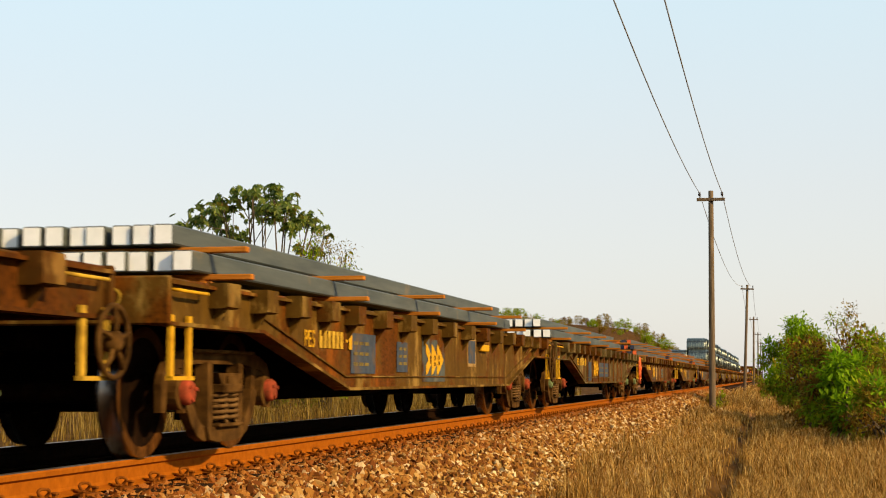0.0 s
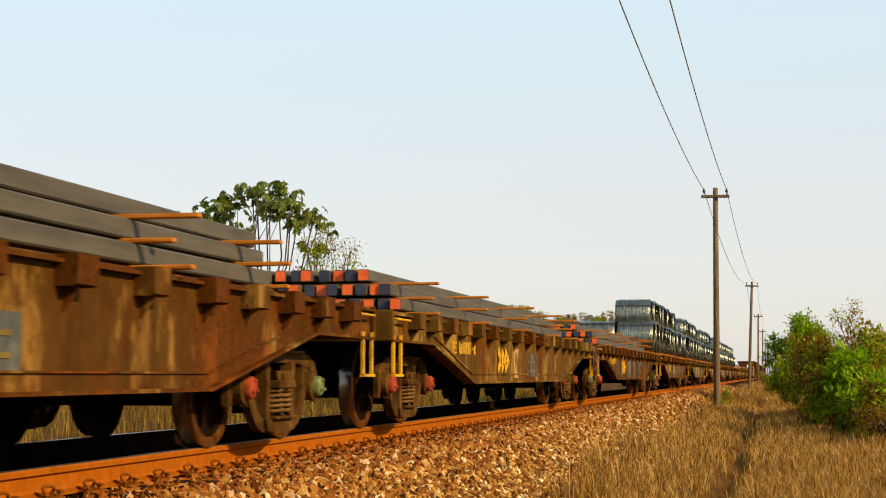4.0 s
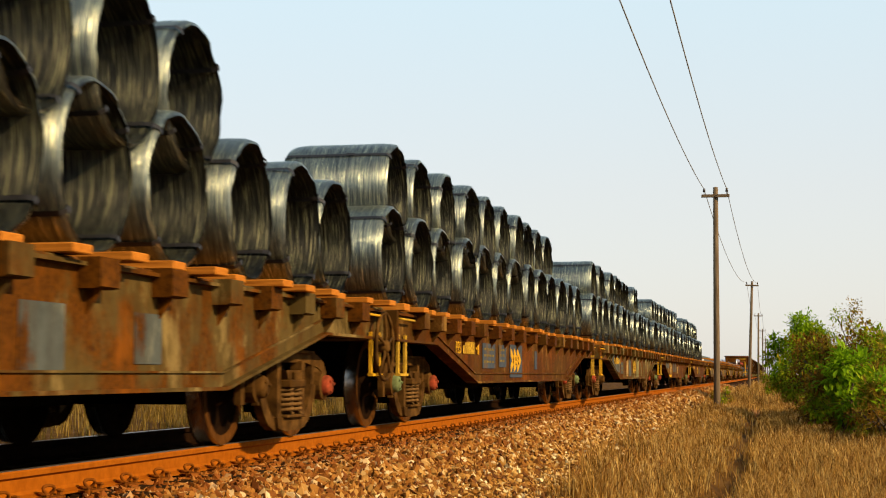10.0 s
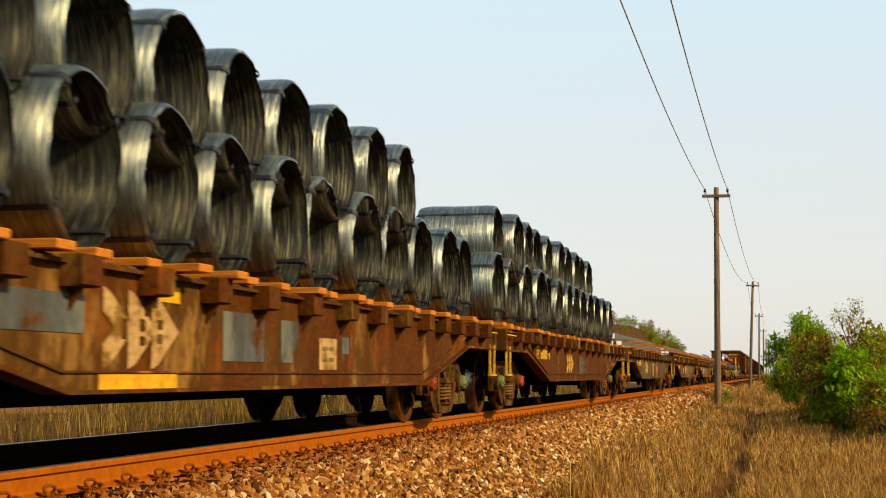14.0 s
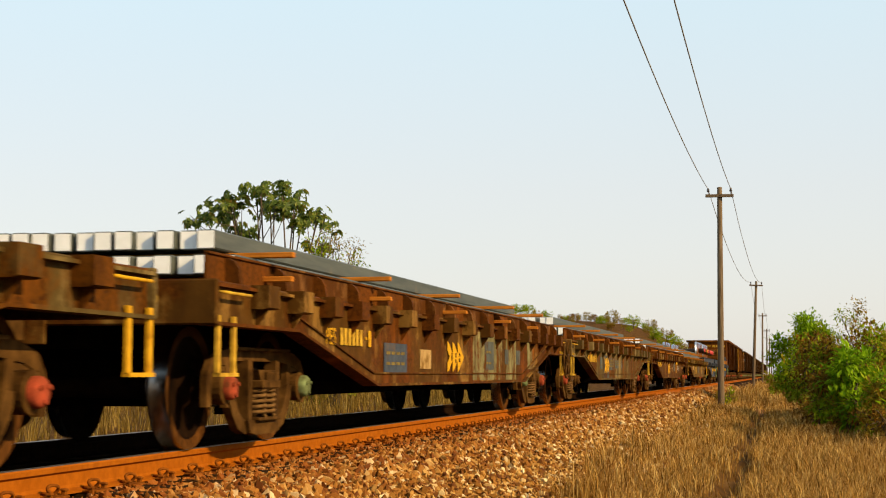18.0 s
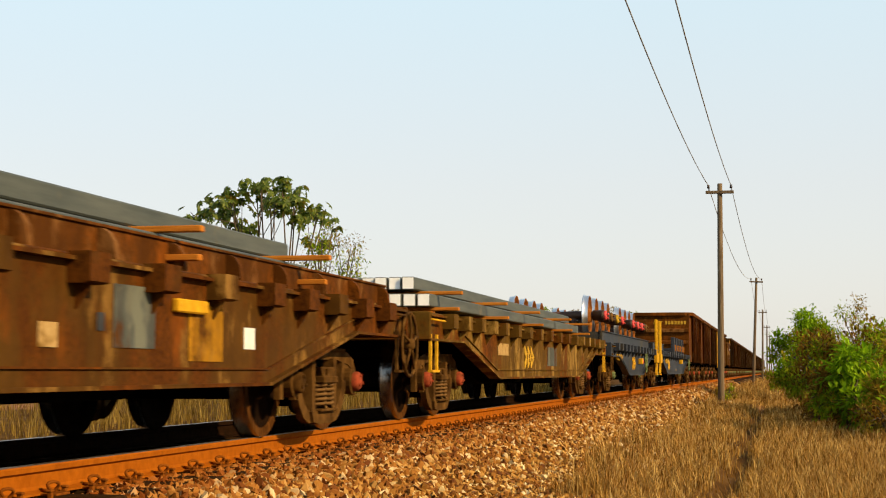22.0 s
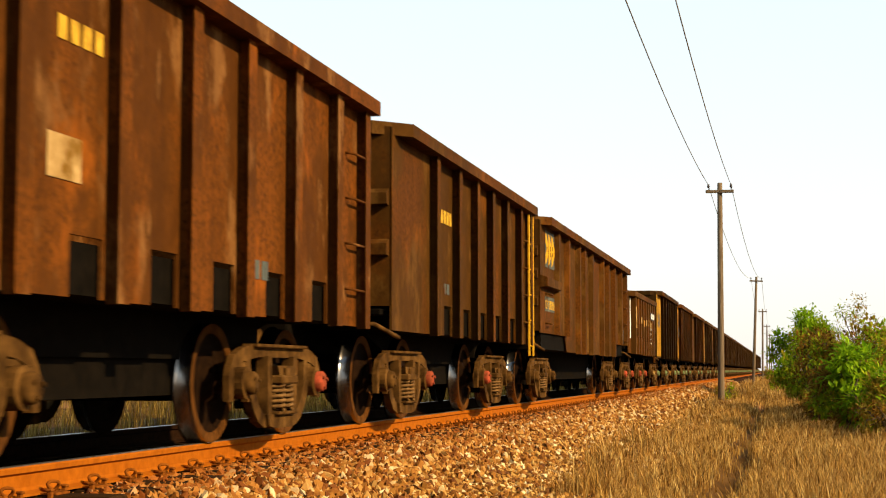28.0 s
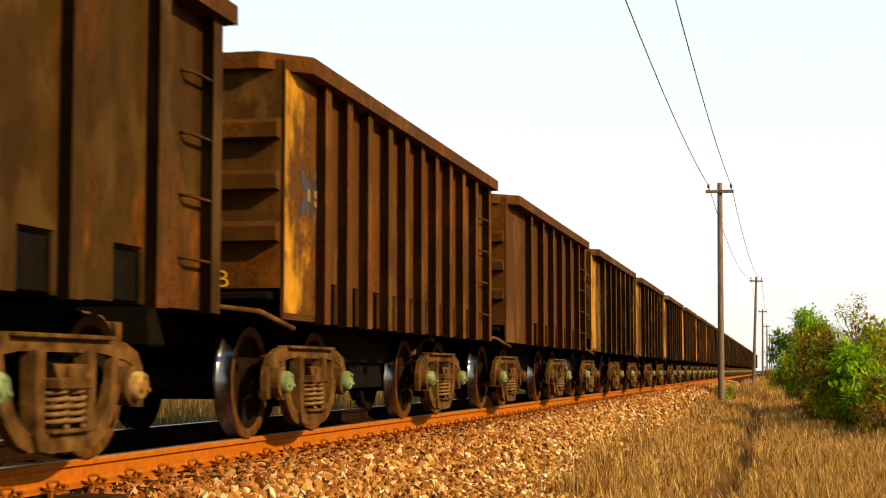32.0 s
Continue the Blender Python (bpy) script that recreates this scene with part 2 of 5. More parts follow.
    "leaf": by_island("green_bush_leaves", [(0.0, (0.12, 0.19, 0.003)), (0.5, (0.30, 0.43, 0.008)), (0.85, (0.44, 0.52, 0.014)), (1.0, (0.50, 0.32, 0.02))], 0.8, 0.05, 0.5),
    "leaf_dry": by_island("brownish_olive_leaves", [(0.0, (0.15, 0.10, 0.008)), (0.5, (0.33, 0.24, 0.020)), (0.85, (0.42, 0.32, 0.03)), (1.0, (0.46, 0.20, 0.02))], 0.75, 0.1, 0.5),
    "leaf_russet": by_island("russet_drying_leaves", [(0.0, (0.085, 0.045, 0.005)), (0.5, (0.20, 0.105, 0.010)), (0.85, (0.30, 0.17, 0.014)), (1.0, (0.40, 0.15, 0.014))], 0.8, 0.05, 0.45),
    "leaf_bright": by_island("bright_green_leaves", [(0.0, (0.11, 0.21, 0.003)), (0.5, (0.22, 0.39, 0.006)), (1.0, (0.42, 0.64, 0.012))], 0.7, 0.08, 0.5),
    "leaf_cecropia": by_island("dark_green_lobed_leaves", [(0.0, (0.035, 0.065, 0.006)), (0.5, (0.105, 0.165, 0.014)), (0.85, (0.24, 0.28, 0.03)), (1.0, (0.36, 0.20, 0.025))], 0.5, 0.3, 0.45),
    "bark": grained("pale_grey_bark", [(0.3, (0.055, 0.042, 0.026)), (0.7, (0.13, 0.10, 0.065))], 8, 0.9, stretch=(1, 1, 3)),
    "pole": grained("weathered_wooden_pole", [(0.3, (0.075, 0.052, 0.03)), (0.6, (0.16, 0.115, 0.07)), (0.8, (0.22, 0.17, 0.11))], 5, 0.85, stretch=(4, 4, 0.3)),
    "wire": grained("grey_wire", [(0.3, (0.24, 0.24, 0.24)), (0.7, (0.34, 0.34, 0.34))], 9, 0.5),
    "glassy": grained("dark_brown_porcelain", [(0.3, (0.03, 0.022, 0.02)), (0.7, (0.05, 0.04, 0.035))], 9, 0.25),
}


def coil_look():
    """Rolled steel wire: fine windings round the axis, uneven in tone. Golden sheen is put into the brightest streak
    colours.
    """
    m, nt, b = shader("wound_steel_wire", 0.34, 0.9)
    f = noise_at(nt, 14, 5, (9, 0.22, 0.22), 0.75)
    fine = noise_at(nt, 34, 3, (6, 0.3, 0.3), 0.7)
    col = ramp(nt, f, [(0.33, (0.022, 0.028, 0.031)), (0.46, (0.095, 0.115, 0.120)), (0.57, (0.25, 0.275, 0.22)), (0.67, (0.90, 0.91, 0.57))])
    nt.links.new(col, b.inputs["Base Color"])
    relief(nt, b, fine, 0.55, 0.015)
    return m


M["coil"] = coil_look()
# bore shade put into the dark tones, sunlit gold into the streaks
M["coil_in"] = grained("shade_dark_inner_windings", [(0.38, (0.002, 0.0022, 0.002)), (0.53, (0.013, 0.0145, 0.0125)), (0.66, (0.17, 0.17, 0.095))], 12, 0.42, 0.45, stretch=(9, 0.25, 0.25), bump=0.8, dist=0.02)
M["strap"] = grained("dark_steel_strap", [(0.3, (0.02, 0.02, 0.022)), (0.7, (0.045, 0.045, 0.05))], 9, 0.5, 0.5)

# ------------------------------------------------------------------ mesh tools


class Mesh:
    """Collects simple solids and becomes one mesh."""

    def __init__(self):
        self.v, self.f, self.s, self.mi, self.cur = [], [], [], [], 0

    def add(self, verts, faces, smooth=False):
        n = len(self.v)
        self.v += [tuple(p) for p in verts]
        self.f += [tuple(i + n for i in f) for f in faces]
        self.s += [smooth] * len(faces)
        self.mi += [self.cur] * len(faces)
        return self

    def slot(self, i):
        self.cur = i
        return self

    def box(self, x0, x1, y0, y1, z0, z1, c=0.0):
        if c <= 0:
            return self.add([(x, y, z) for x in (x0, x1) for y in (y0, y1) for z in (z0, z1)],
                            [(0, 1, 3, 2), (4, 6, 7, 5), (0, 4, 5, 1), (2, 3, 7, 6), (0, 2, 6, 4), (1, 5, 7, 3)])
        c = min(c, 0.4 * min(x1 - x0, y1 - y0, z1 - z0))
        vs, fs = [], []
        lo, hi = (x0, y0, z0), (x1, y1, z1)
        idx = {}
        for sx in (0, 1):
            for sy in (0, 1):
                for sz in (0, 1):
                    s = (sx, sy, sz)
                    for k in range(3):
                        p = [(hi[i] - c if s[i] else lo[i] + c) for i in range(3)]
                        p[k] = hi[k] if s[k] else lo[k]
                        idx[s, k] = len(vs)
                        vs.append(p)
        for k in range(3):
            a, b = [i for i in range(3) if i != k]
            for side in (0, 1):
                q = []
                for u, w in ((0, 0), (1, 0), (1, 1), (0, 1)):
                    s = [0, 0, 0]
                    s[k], s[a], s[b] = side, u, w
                    q.append(idx[tuple(s), k])
                fs.append(q if (side == 1) == (k != 1) else q[::-1])
        for k in range(3):
            a, b = [i for i in range(3) if i != k]
            for u in (0, 1):
                for w in (0, 1):
                    s0, s1 = [0, 0, 0], [0, 0, 0]
                    s0[a] = s1[a] = u
                    s0[b] = s1[b] = w
                    s0[k], s1[k] = 0, 1
                    s0, s1 = tuple(s0), tuple(s1)
                    q = [idx[s0, a], idx[s1, a], idx[s1, b], idx[s0, b]]
                    fs.append(q if (u == w) == (k != 1) else q[::-1])
        for s in [(i, j, k) for i in (0, 1) for j in (0, 1) for k in (0, 1)]:
            q = [idx[s, 0], idx[s, 1], idx[s, 2]]
            fs.append(q if sum(s) % 2 else q[::-1])
        return self.add(vs, fs)

    def prism(self, pts, axis, a, b):
        """A flat outline pushed along an axis from a to b. The outline's two numbers are the other axes, in order."""
        put = {"x": lambda p, w: (w, p[0], p[1]), "y": lambda p, w: (p[0], w, p[1]), "z": lambda p, w: (p[0], p[1], w)}[axis]
        n = len(pts)
        vs = [put(p, a) for p in pts] + [put(p, b) for p in pts]
        fs = [tuple(range(n))[::-1], tuple(range(n, 2 * n))] + [(i, (i + 1) % n, n + (i + 1) % n, n + i) for i in range(n)]
        return self.add(vs, fs)

    def lathe(self, prof, n=24, centre=(0, 0, 0), axis="x", closed=False, smooth=True, squash=(1, 1), caps=True):
        """prof: (radius, place along the axis); turned round the axis."""
        vs = []
        for r, w in prof:
            for i in range(n):
                a = 2 * math.pi * i / n
                u, t = r * math.cos(a) * squash[0], r * math.sin(a) * squash[1]
                p = {"x": (w, u, t), "y": (u, w, t), "z": (u, t, w)}[axis]
                vs.append((p[0] + centre[0], p[1] + centre[1], p[2] + centre[2]))
        fs = []
        k = len(prof)
        for j in range(k if closed else k - 1):
            j2 = (j + 1) % k
            for i in range(n):
                i2 = (i + 1) % n
                fs.append((j * n + i, j * n + i2, j2 * n + i2, j2 * n + i))
        if not closed and caps:
            if prof[0][0] > 1e-4:
                fs.append(tuple(range(n))[::-1])
            if prof[-1][0] > 1e-4:
                fs.append(tuple(range((k - 1) * n, k * n)))
        return self.add(vs, fs, smooth)

    def tube(self, pts, r, n=6, smooth=True, ends=True):
        pts = [Vector(p) for p in pts]
        rs = r if isinstance(r, (list, tuple)) else [r] * len(pts)
        vs, fs = [], []
        for i, p in enumerate(pts):
            d = (pts[min(i + 1, len(pts) - 1)] - pts[max(i - 1, 0)]).normalized()
            u = d.cross(Vector((0, 0, 1)) if abs(d.z) < 0.9 else Vector((1, 0, 0))).normalized()
            w = d.cross(u)
            vs += [p + rs[i] * (math.cos(2 * math.pi * k / n) * u + math.sin(2 * math.pi * k / n) * w) for k in range(n)]
        for i in range(len(pts) - 1):
            for k in range(n):
                k2 = (k + 1) % n
                fs.append((i * n + k, i * n + k2, (i + 1) * n + k2, (i + 1) * n + k))
        if ends:
            fs += [tuple(range(n)), tuple(range((len(pts) - 1) * n, len(pts) * n))[::-1]]
        return self.add(vs, fs, smooth)

    def data(self, name, mats):
        me = bpy.data.meshes.new(name)
        me.from_pydata(self.v, [], self.f)
        for mat in (mats if isinstance(mats, (list, tuple)) else [mats]):
            me.materials.append(mat)
        me.polygons.foreach_set("use_smooth", self.s)
        me.polygons.foreach_set("material_index", self.mi)
        bm = bmesh.new()
        bm.from_mesh(me)
        bmesh.ops.recalc_face_normals(bm, faces=bm.faces)
        bm.to_mesh(me)
        bm.free()
        return me


def part(name, shape, material, parent, label="", m=None):
    """Links a shape as one mesh object under a thing or a part."""
    me = shape.data(name, material) if isinstance(shape, Mesh) else shape
    ob = new(name, me)
    ob.parent = parent
    if m is not None:
        ob.matrix_basis = m
    return tagged(ob, label) if label else ob


def thing(name, shape, material, label, category, group="", kind="", m=None):
    ob = new(name, None if shape is None else (shape.data(name, material) if isinstance(shape, Mesh) else shape))
    if m is not None:
        ob.matrix_basis = m
    return tagged(ob, label, category, group, kind)


def lettering(text, size, material):
    """A flat mesh of the words, reading along +Y and up, facing +X."""
    cu = bpy.data.curves.new("lettering", "FONT")
    cu.body, cu.size, cu.extrude = text, size, 0.0015
    tmp = bpy.data.objects.new("lettering", cu)
    me = bpy.data.meshes.new_from_object(tmp)
    bpy.data.objects.remove(tmp)
    bpy.data.curves.remove(cu)
    me.transform(Matrix(((0, 0, 1, 0), (1, 0, 0, 0), (0, 1, 0, 0), (0, 0, 0, 1))))
    me.materials.clear()
    me.materials.append(material)
    return me


# ------------------------------------------------------------------ ground and track
XC, GAUGE = -5.057, 1.67          # the track's middle; rail to rail
NEAR, FAR = XC + GAUGE / 2, XC - GAUGE / 2
SPEED = 11.55


def smooth_step(a, b, x):
    t = min(1, max(0, (x - a) / (b - a)))
    return t * t * (3 - 2 * t)


def ground_z(x, y):
    """The lie of the land: a low verge, the trackbed, a field beyond it and a hill far off."""
    if x > XC:
        z = -0.30 - 0.33 * smooth_step(-3.4, -2.2, x) - 0.10 * smooth_step(-1.6, 0.2, x) + 0.35 * smooth_step(3, 14, x)
    else:
        z = -0.30 - 0.20 * smooth_step(-7.0, -8.4, x) + 0.10 * smooth_step(-9, -16, x)
    z += (11.4 * smooth_step(-6, -32, x) + 3.0 * smooth_step(-30, -70, x)) * math.exp(-((y - 320) / 120) ** 2)
    if x > XC:
        z -= 0.31 * (0.62 + 0.7 * noise.noise((y * 0.5, 4, 1))) * math.exp(-((x + 0.60 - 0.16 * noise.noise((y * 0.25, 0, 1))) / 0.17) ** 2)
    if abs(x - XC) > 2.6:
        z += 0.05 * noise.noise((x * 0.9, y * 0.5, 0)) + 0.25 * noise.noise((x * 0.06, y * 0.06, 3)) * smooth_step(6, 30, abs(x - XC))
    return z


def build_ground():
    xs = [-2500, -1200, -600, -300, -180, -120, -90, -75, -64, -56, -48, -41, -35, -30, -26, -22, -19, -16, -14, -12, -10.5, -9.3, -8.4, -7.8, -7.2, -6.6]
    xs += [-5.9, -5.0, -4.2, -3.6] + [-3.4 + 0.25 * i for i in range(8)] + [-1.45 + 0.07 * i for i in range(25)] + [0.35 + 0.25 * i for i in range(15)] + [4.6, 5.4, 6.5, 8, 10, 13, 17, 23, 32, 45, 70, 120, 250, 600, 1300, 2500]
    ys = [-400, -150, -60, -25, -8] + [0.6 * i for i in range(100)] + [60 + 2.5 * i for i in range(40)] + [160 + 10 * i for i in range(34)] + [520, 620, 800, 1100, 1600, 2500, 4000]
    g = Mesh()
    nx = len(xs)
    g.add([(x, y, ground_z(x, y)) for y in ys for x in xs],
          [(j * nx + i, j * nx + i + 1, (j + 1) * nx + i + 1, (j + 1) * nx + i) for j in range(len(ys) - 1) for i in range(nx - 1)], True)
    thing("ground", g, M["soil"], "dry brown soil with sparse grass beside the railway", "ground", kind="structure")


build_ground()


def bed_z(x):
    """Top of the ballast across the track."""
    d = abs(x - XC)
    return -0.185 if d < 1.75 else -0.185 - 0.46 * (d - 1.75) / 0.95


def build_bed():
    b = Mesh()
    xs = [XC - 2.9, XC - 2.7, XC - 1.75, XC - 0.7, XC, NEAR, XC + 1.2, XC + 1.75, XC + 2.2, XC + 2.7, XC + 2.9]
    ys = [-40, 0, 20, 60, 120, 240, 500, 1000, 2500]
    n = len(xs)
    b.add([(x, y, bed_z(x) - (0.04 if XC - 1.8 < x < XC + 1.8 else 0.05)) for y in ys for x in xs],
          [(j * n + i, j * n + i + 1, (j + 1) * n + i + 1, (j + 1) * n + i) for j in range(len(ys) - 1) for i in range(n - 1)])
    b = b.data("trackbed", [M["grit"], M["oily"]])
    # between the rails the bed takes the black that stands for shade
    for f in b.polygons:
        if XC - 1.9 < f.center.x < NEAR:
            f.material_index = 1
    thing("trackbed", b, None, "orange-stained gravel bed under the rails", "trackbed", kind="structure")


build_bed()


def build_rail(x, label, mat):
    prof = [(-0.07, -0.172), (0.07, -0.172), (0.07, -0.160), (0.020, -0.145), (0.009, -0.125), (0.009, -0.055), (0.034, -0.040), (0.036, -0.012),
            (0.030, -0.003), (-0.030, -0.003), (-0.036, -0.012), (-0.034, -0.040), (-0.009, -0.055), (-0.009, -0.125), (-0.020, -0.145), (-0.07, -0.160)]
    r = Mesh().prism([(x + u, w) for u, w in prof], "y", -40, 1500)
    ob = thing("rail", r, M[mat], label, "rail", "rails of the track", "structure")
    part("running_surface", Mesh().box(x - 0.028, x + 0.026, -40, 1500, -0.004, 0.0), M["railtop"], ob, "narrow worn strip on the rail head")
    return ob


rail_near = build_rail(NEAR, "orange rust-covered rail on clipped sleepers beside gravel", "rail")
rail_far = build_rail(FAR, "rusty rail with the train's shade in its dark colour", "shaded_rail")

# ------------------------------------------------------------------ running gear
AXLE_Z, BASE = 0.445, 1.74
SHARED = {}


def shared(key, make):
    if key not in SHARED:
        SHARED[key] = make()
    return SHARED[key]


def wheel_mesh():
    d = Mesh().lathe([(0.443, 0.065), (0.380, 0.065), (0.370, 0.05)], 32, caps=False)
    # plate and hub take the shade-black colour, the rim face stays brown
    d.slot(2).lathe([(0.09, -0.09), (0.12, -0.09), (0.14, -0.02), (0.35, -0.006), (0.37, -0.07), (0.468, -0.07)], 32, caps=False)
    d.lathe([(0.370, 0.05), (0.355, 0.018), (0.15, 0.032), (0.125, 0.10), (0.09, 0.10)], 32, caps=False)
    d.slot(1).lathe([(0.468, -0.07), (0.472, -0.055), (0.466, -0.045), (0.448, -0.030), (0.443, 0.065)], 32, caps=False)
    return d.data("wheel", [M["wheel"], M["tread"], M["disc"]])


def axle_mesh():
    return Mesh().lathe([(0.06, -1.16), (0.06, -0.98), (0.085, -0.95), (0.085, -0.5), (0.072, 0), (0.085, 0.5), (0.085, 0.95), (0.06, 0.98), (0.06, 1.16)], 12).data("axle", M["disc"])


def cap_mesh(paint):
    c = Mesh().lathe([(0.085, 0.0), (0.088, 0.01), (0.088, 0.075), (0.072, 0.095), (0.03, 0.10)], 16)
    for k in range(3):
        a = 2 * math.pi * k / 3 + 0.4
        c.lathe([(0.016, 0.085), (0.016, 0.112)], 6, (0, 0.052 * math.cos(a), 0.052 * math.sin(a)), smooth=False)
    return c.data("bearing_cap", M[paint])


def frame_mesh():
    """Cast side frame of a three-piece bogie, its middle at the origin of y, the rail top at z = 0."""
    f, a, b = Mesh(), -0.022, 0.028
    f.prism([(-1.10, 0.56), (-1.03, 0.65), (-0.86, 0.705), (-0.60, 0.74), (0.60, 0.74), (0.86, 0.705), (1.03, 0.65), (1.10, 0.56), (0.98, 0.56), (0.86, 0.60), (0.50, 0.64), (-0.50, 0.64), (-0.86, 0.60), (-0.98, 0.56)], "x", a, b)
    f.box(a - 0.04, b + 0.045, -0.62, 0.62, 0.715, 0.742, 0.006)
    for s in (-1, 1):
        # outer pedestal leg, inner jaw, column, and the curved arm down to the spring seat
        f.prism([(s * 1.02, 0.60), (s * 1.10, 0.57), (s * 1.13, 0.50), (s * 1.12, 0.31), (s * 1.04, 0.31), (s * 1.03, 0.50)], "x", a, b)
        f.prism([(s * 0.67, 0.62), (s * 0.76, 0.62), (s * 0.73, 0.44), (s * 0.73, 0.30), (s * 0.65, 0.30), (s * 0.64, 0.44)], "x", a, b)
        f.prism([(s * 0.27, 0.65), (s * 0.37, 0.65), (s * 0.355, 0.15), (s * 0.26, 0.15)], "x", a - 0.01, b + 0.035)
        f.prism([(s * 0.74, 0.45), (s * 0.72, 0.36), (s * 0.64, 0.24), (s * 0.52, 0.14), (s * 0.38, 0.095), (s * 0.30, 0.10), (s * 0.30, 0.20), (s * 0.40, 0.205), (s * 0.50, 0.26), (s * 0.59, 0.37), (s * 0.63, 0.46)], "x", a, b + 0.015)
        f.box(a + 0.01, b - 0.01, min(s * 0.74, s * 1.02), max(s * 0.74, s * 1.02), 0.555, 0.60, 0.006)
        f.lathe([(0.122, -0.06), (0.122, 0.075), (0.095, 0.085)], 18, (0, s * BASE / 2, AXLE_Z), smooth=False)
    f.prism([(-0.38, 0.195), (-0.34, 0.105), (-0.2, 0.085), (0.2, 0.085), (0.34, 0.105), (0.38, 0.195)], "x", a, b + 0.045)
    f.box(-0.05, 0.115, -0.24, 0.24, 0.19, 0.215, 0.006)
    return f.data("side_frame", M["bogie"])


def spring_mesh():
    s = Mesh()
    for y in (-0.105, 0.105):
        pts = [(0.03 + 0.078 * math.cos(k * math.pi / 5), y + 0.078 * math.sin(k * math.pi / 5), 0.222 + 0.20 * k / 50) for k in range(51)]
        s.tube(pts, 0.0155, 5)
    return s.data("spring", M["spring"])


def bolster_end_mesh():
    b = Mesh().box(-0.06, 0.13, -0.2, 0.2, 0.43, 0.50, 0.012)
    b.prism([(-0.24, 0.575), (-0.16, 0.455), (0.16, 0.455), (0.24, 0.575)], "x", -0.05, 0.10)
    b.box(0.10, 0.125, -0.1, 0.1, 0.47, 0.56, 0.006)
    return b.data("bolster_end", M["bogie"])


WHEELS = []


def bogie(wagon, yc, caps):
    """Two wheelsets, two side frames and a bolster, as parts of the wagon."""
    for k in (-1, 1):
        ax = part("wheelset", shared("axle", axle_mesh), None, wagon, m=pose(0, yc + k * BASE / 2, AXLE_Z))
        for s in (-1, 1):
            part("wheel", shared("wheel", wheel_mesh), None, ax, m=pose(s * GAUGE / 2, 0, 0, 0, 0, 0 if s > 0 else 180))
            cap = caps[(k + 1) // 2]
            part("bearing_cap", shared("cap" + cap, lambda: cap_mesh(cap)), None, ax, m=pose(s * 1.15, 0, 0, 0, 0, 0 if s > 0 else 180))
    for s in (-1, 1):
        fr = part("side_frame", shared("frame", frame_mesh), None, wagon, m=pose(s * 1.10, yc, 0, 0, 0, 0 if s > 0 else 180))
        part("spring", shared("spring", spring_mesh), None, fr)
        part("bolster_end", shared("bolster_end", bolster_end_mesh), None, fr)
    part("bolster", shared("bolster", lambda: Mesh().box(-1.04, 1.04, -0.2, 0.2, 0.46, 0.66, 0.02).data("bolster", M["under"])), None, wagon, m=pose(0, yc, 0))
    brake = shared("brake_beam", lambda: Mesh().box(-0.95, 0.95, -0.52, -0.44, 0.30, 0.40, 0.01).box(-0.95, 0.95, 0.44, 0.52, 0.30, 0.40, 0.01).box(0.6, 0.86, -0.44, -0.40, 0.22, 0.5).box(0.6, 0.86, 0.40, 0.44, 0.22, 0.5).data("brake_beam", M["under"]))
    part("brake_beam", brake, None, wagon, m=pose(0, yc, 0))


def coupler_mesh():
    c = Mesh().box(-0.09, 0.09, -0.05, 0.45, 0.80, 0.96, 0.01)
    c.box(-0.13, 0.13, -0.40, -0.05, 0.74, 1.0, 0.03)
    c.box(0.02, 0.16, -0.52, -0.30, 0.72, 1.02, 0.04)
    return c.data("coupler", M["bogie"])


def stirrup_mesh(mat, h=0.33):
    s = Mesh()
    for y in (0.0, 0.30):
        s.box(-0.012, 0.012, y, y + 0.055, -h, 0.06)
    s.box(-0.02, 0.03, 0.0, 0.355, -h - 0.015, -h + 0.01)
    return s.data("step", M[mat])


def handle_mesh(mat, w=0.5):
    pts = [(0, 0, 0), (0.06, 0.02, -0.005), (0.08, 0.05, -0.01), (0.08, w - 0.05, -0.01), (0.06, w - 0.02, -0.005), (0, w, 0)]
    return Mesh().tube(pts, 0.012, 6).data("grab_handle", M[mat])


def handwheel_mesh(mat, r=0.31):
    """A spoked wheel that faces +X."""
    w, n = Mesh(), 28
    ring = [(0, r * math.cos(2 * math.pi * k / n), r * math.sin(2 * math.pi * k / n)) for k in range(n + 1)]
    w.tube(ring, 0.018, 6, ends=False)
    for k in range(5):
        a = 2 * math.pi * k / 5 + 0.3
        w.tube([(0.0, 0, 0), (0.015, 0.11 * math.cos(a), 0.11 * math.sin(a)), (0, r * math.cos(a), r * math.sin(a))], [0.018, 0.015, 0.014], 5)
    w.lathe([(0.05, -0.06), (0.06, -0.03), (0.06, 0.03), (0.03, 0.05)], 12)
    return w.data("handbrake_wheel", M[mat])


def chevrons_mesh(mat):
    """Three arrowheads run together, one metre high, that point to +Y."""
    c = Mesh()
    top = []
    for i in range(3):
        o = i * 0.34
        top += [(o, 0.5), (o + 0.10, 0.44), (o + 0.34, 0.10)]
    top[-1] = (1.10, 0.0)
    low = [(y, -z) for y, z in top[-2::-1]]
    c.prism(top + low + [(0.0, -0.20), (0.13, -0.03), (0.13, 0.03), (0.0, 0.20)], "x", 0, 0.002)
    c.slot(1)
    for y, z, h in ((0.24, -0.13, 0.26), (0.50, -0.02, 0.16), (0.50, -0.20, 0.12), (0.76, 0.02, 0.13), (0.76, -0.17, 0.13)):
        c.box(0.002, 0.0035, y, y + 0.085, z, z + h)
    return c.data("arrow_emblem", [M[mat], M["bogie"] if mat != "black" else M["ochre"]])


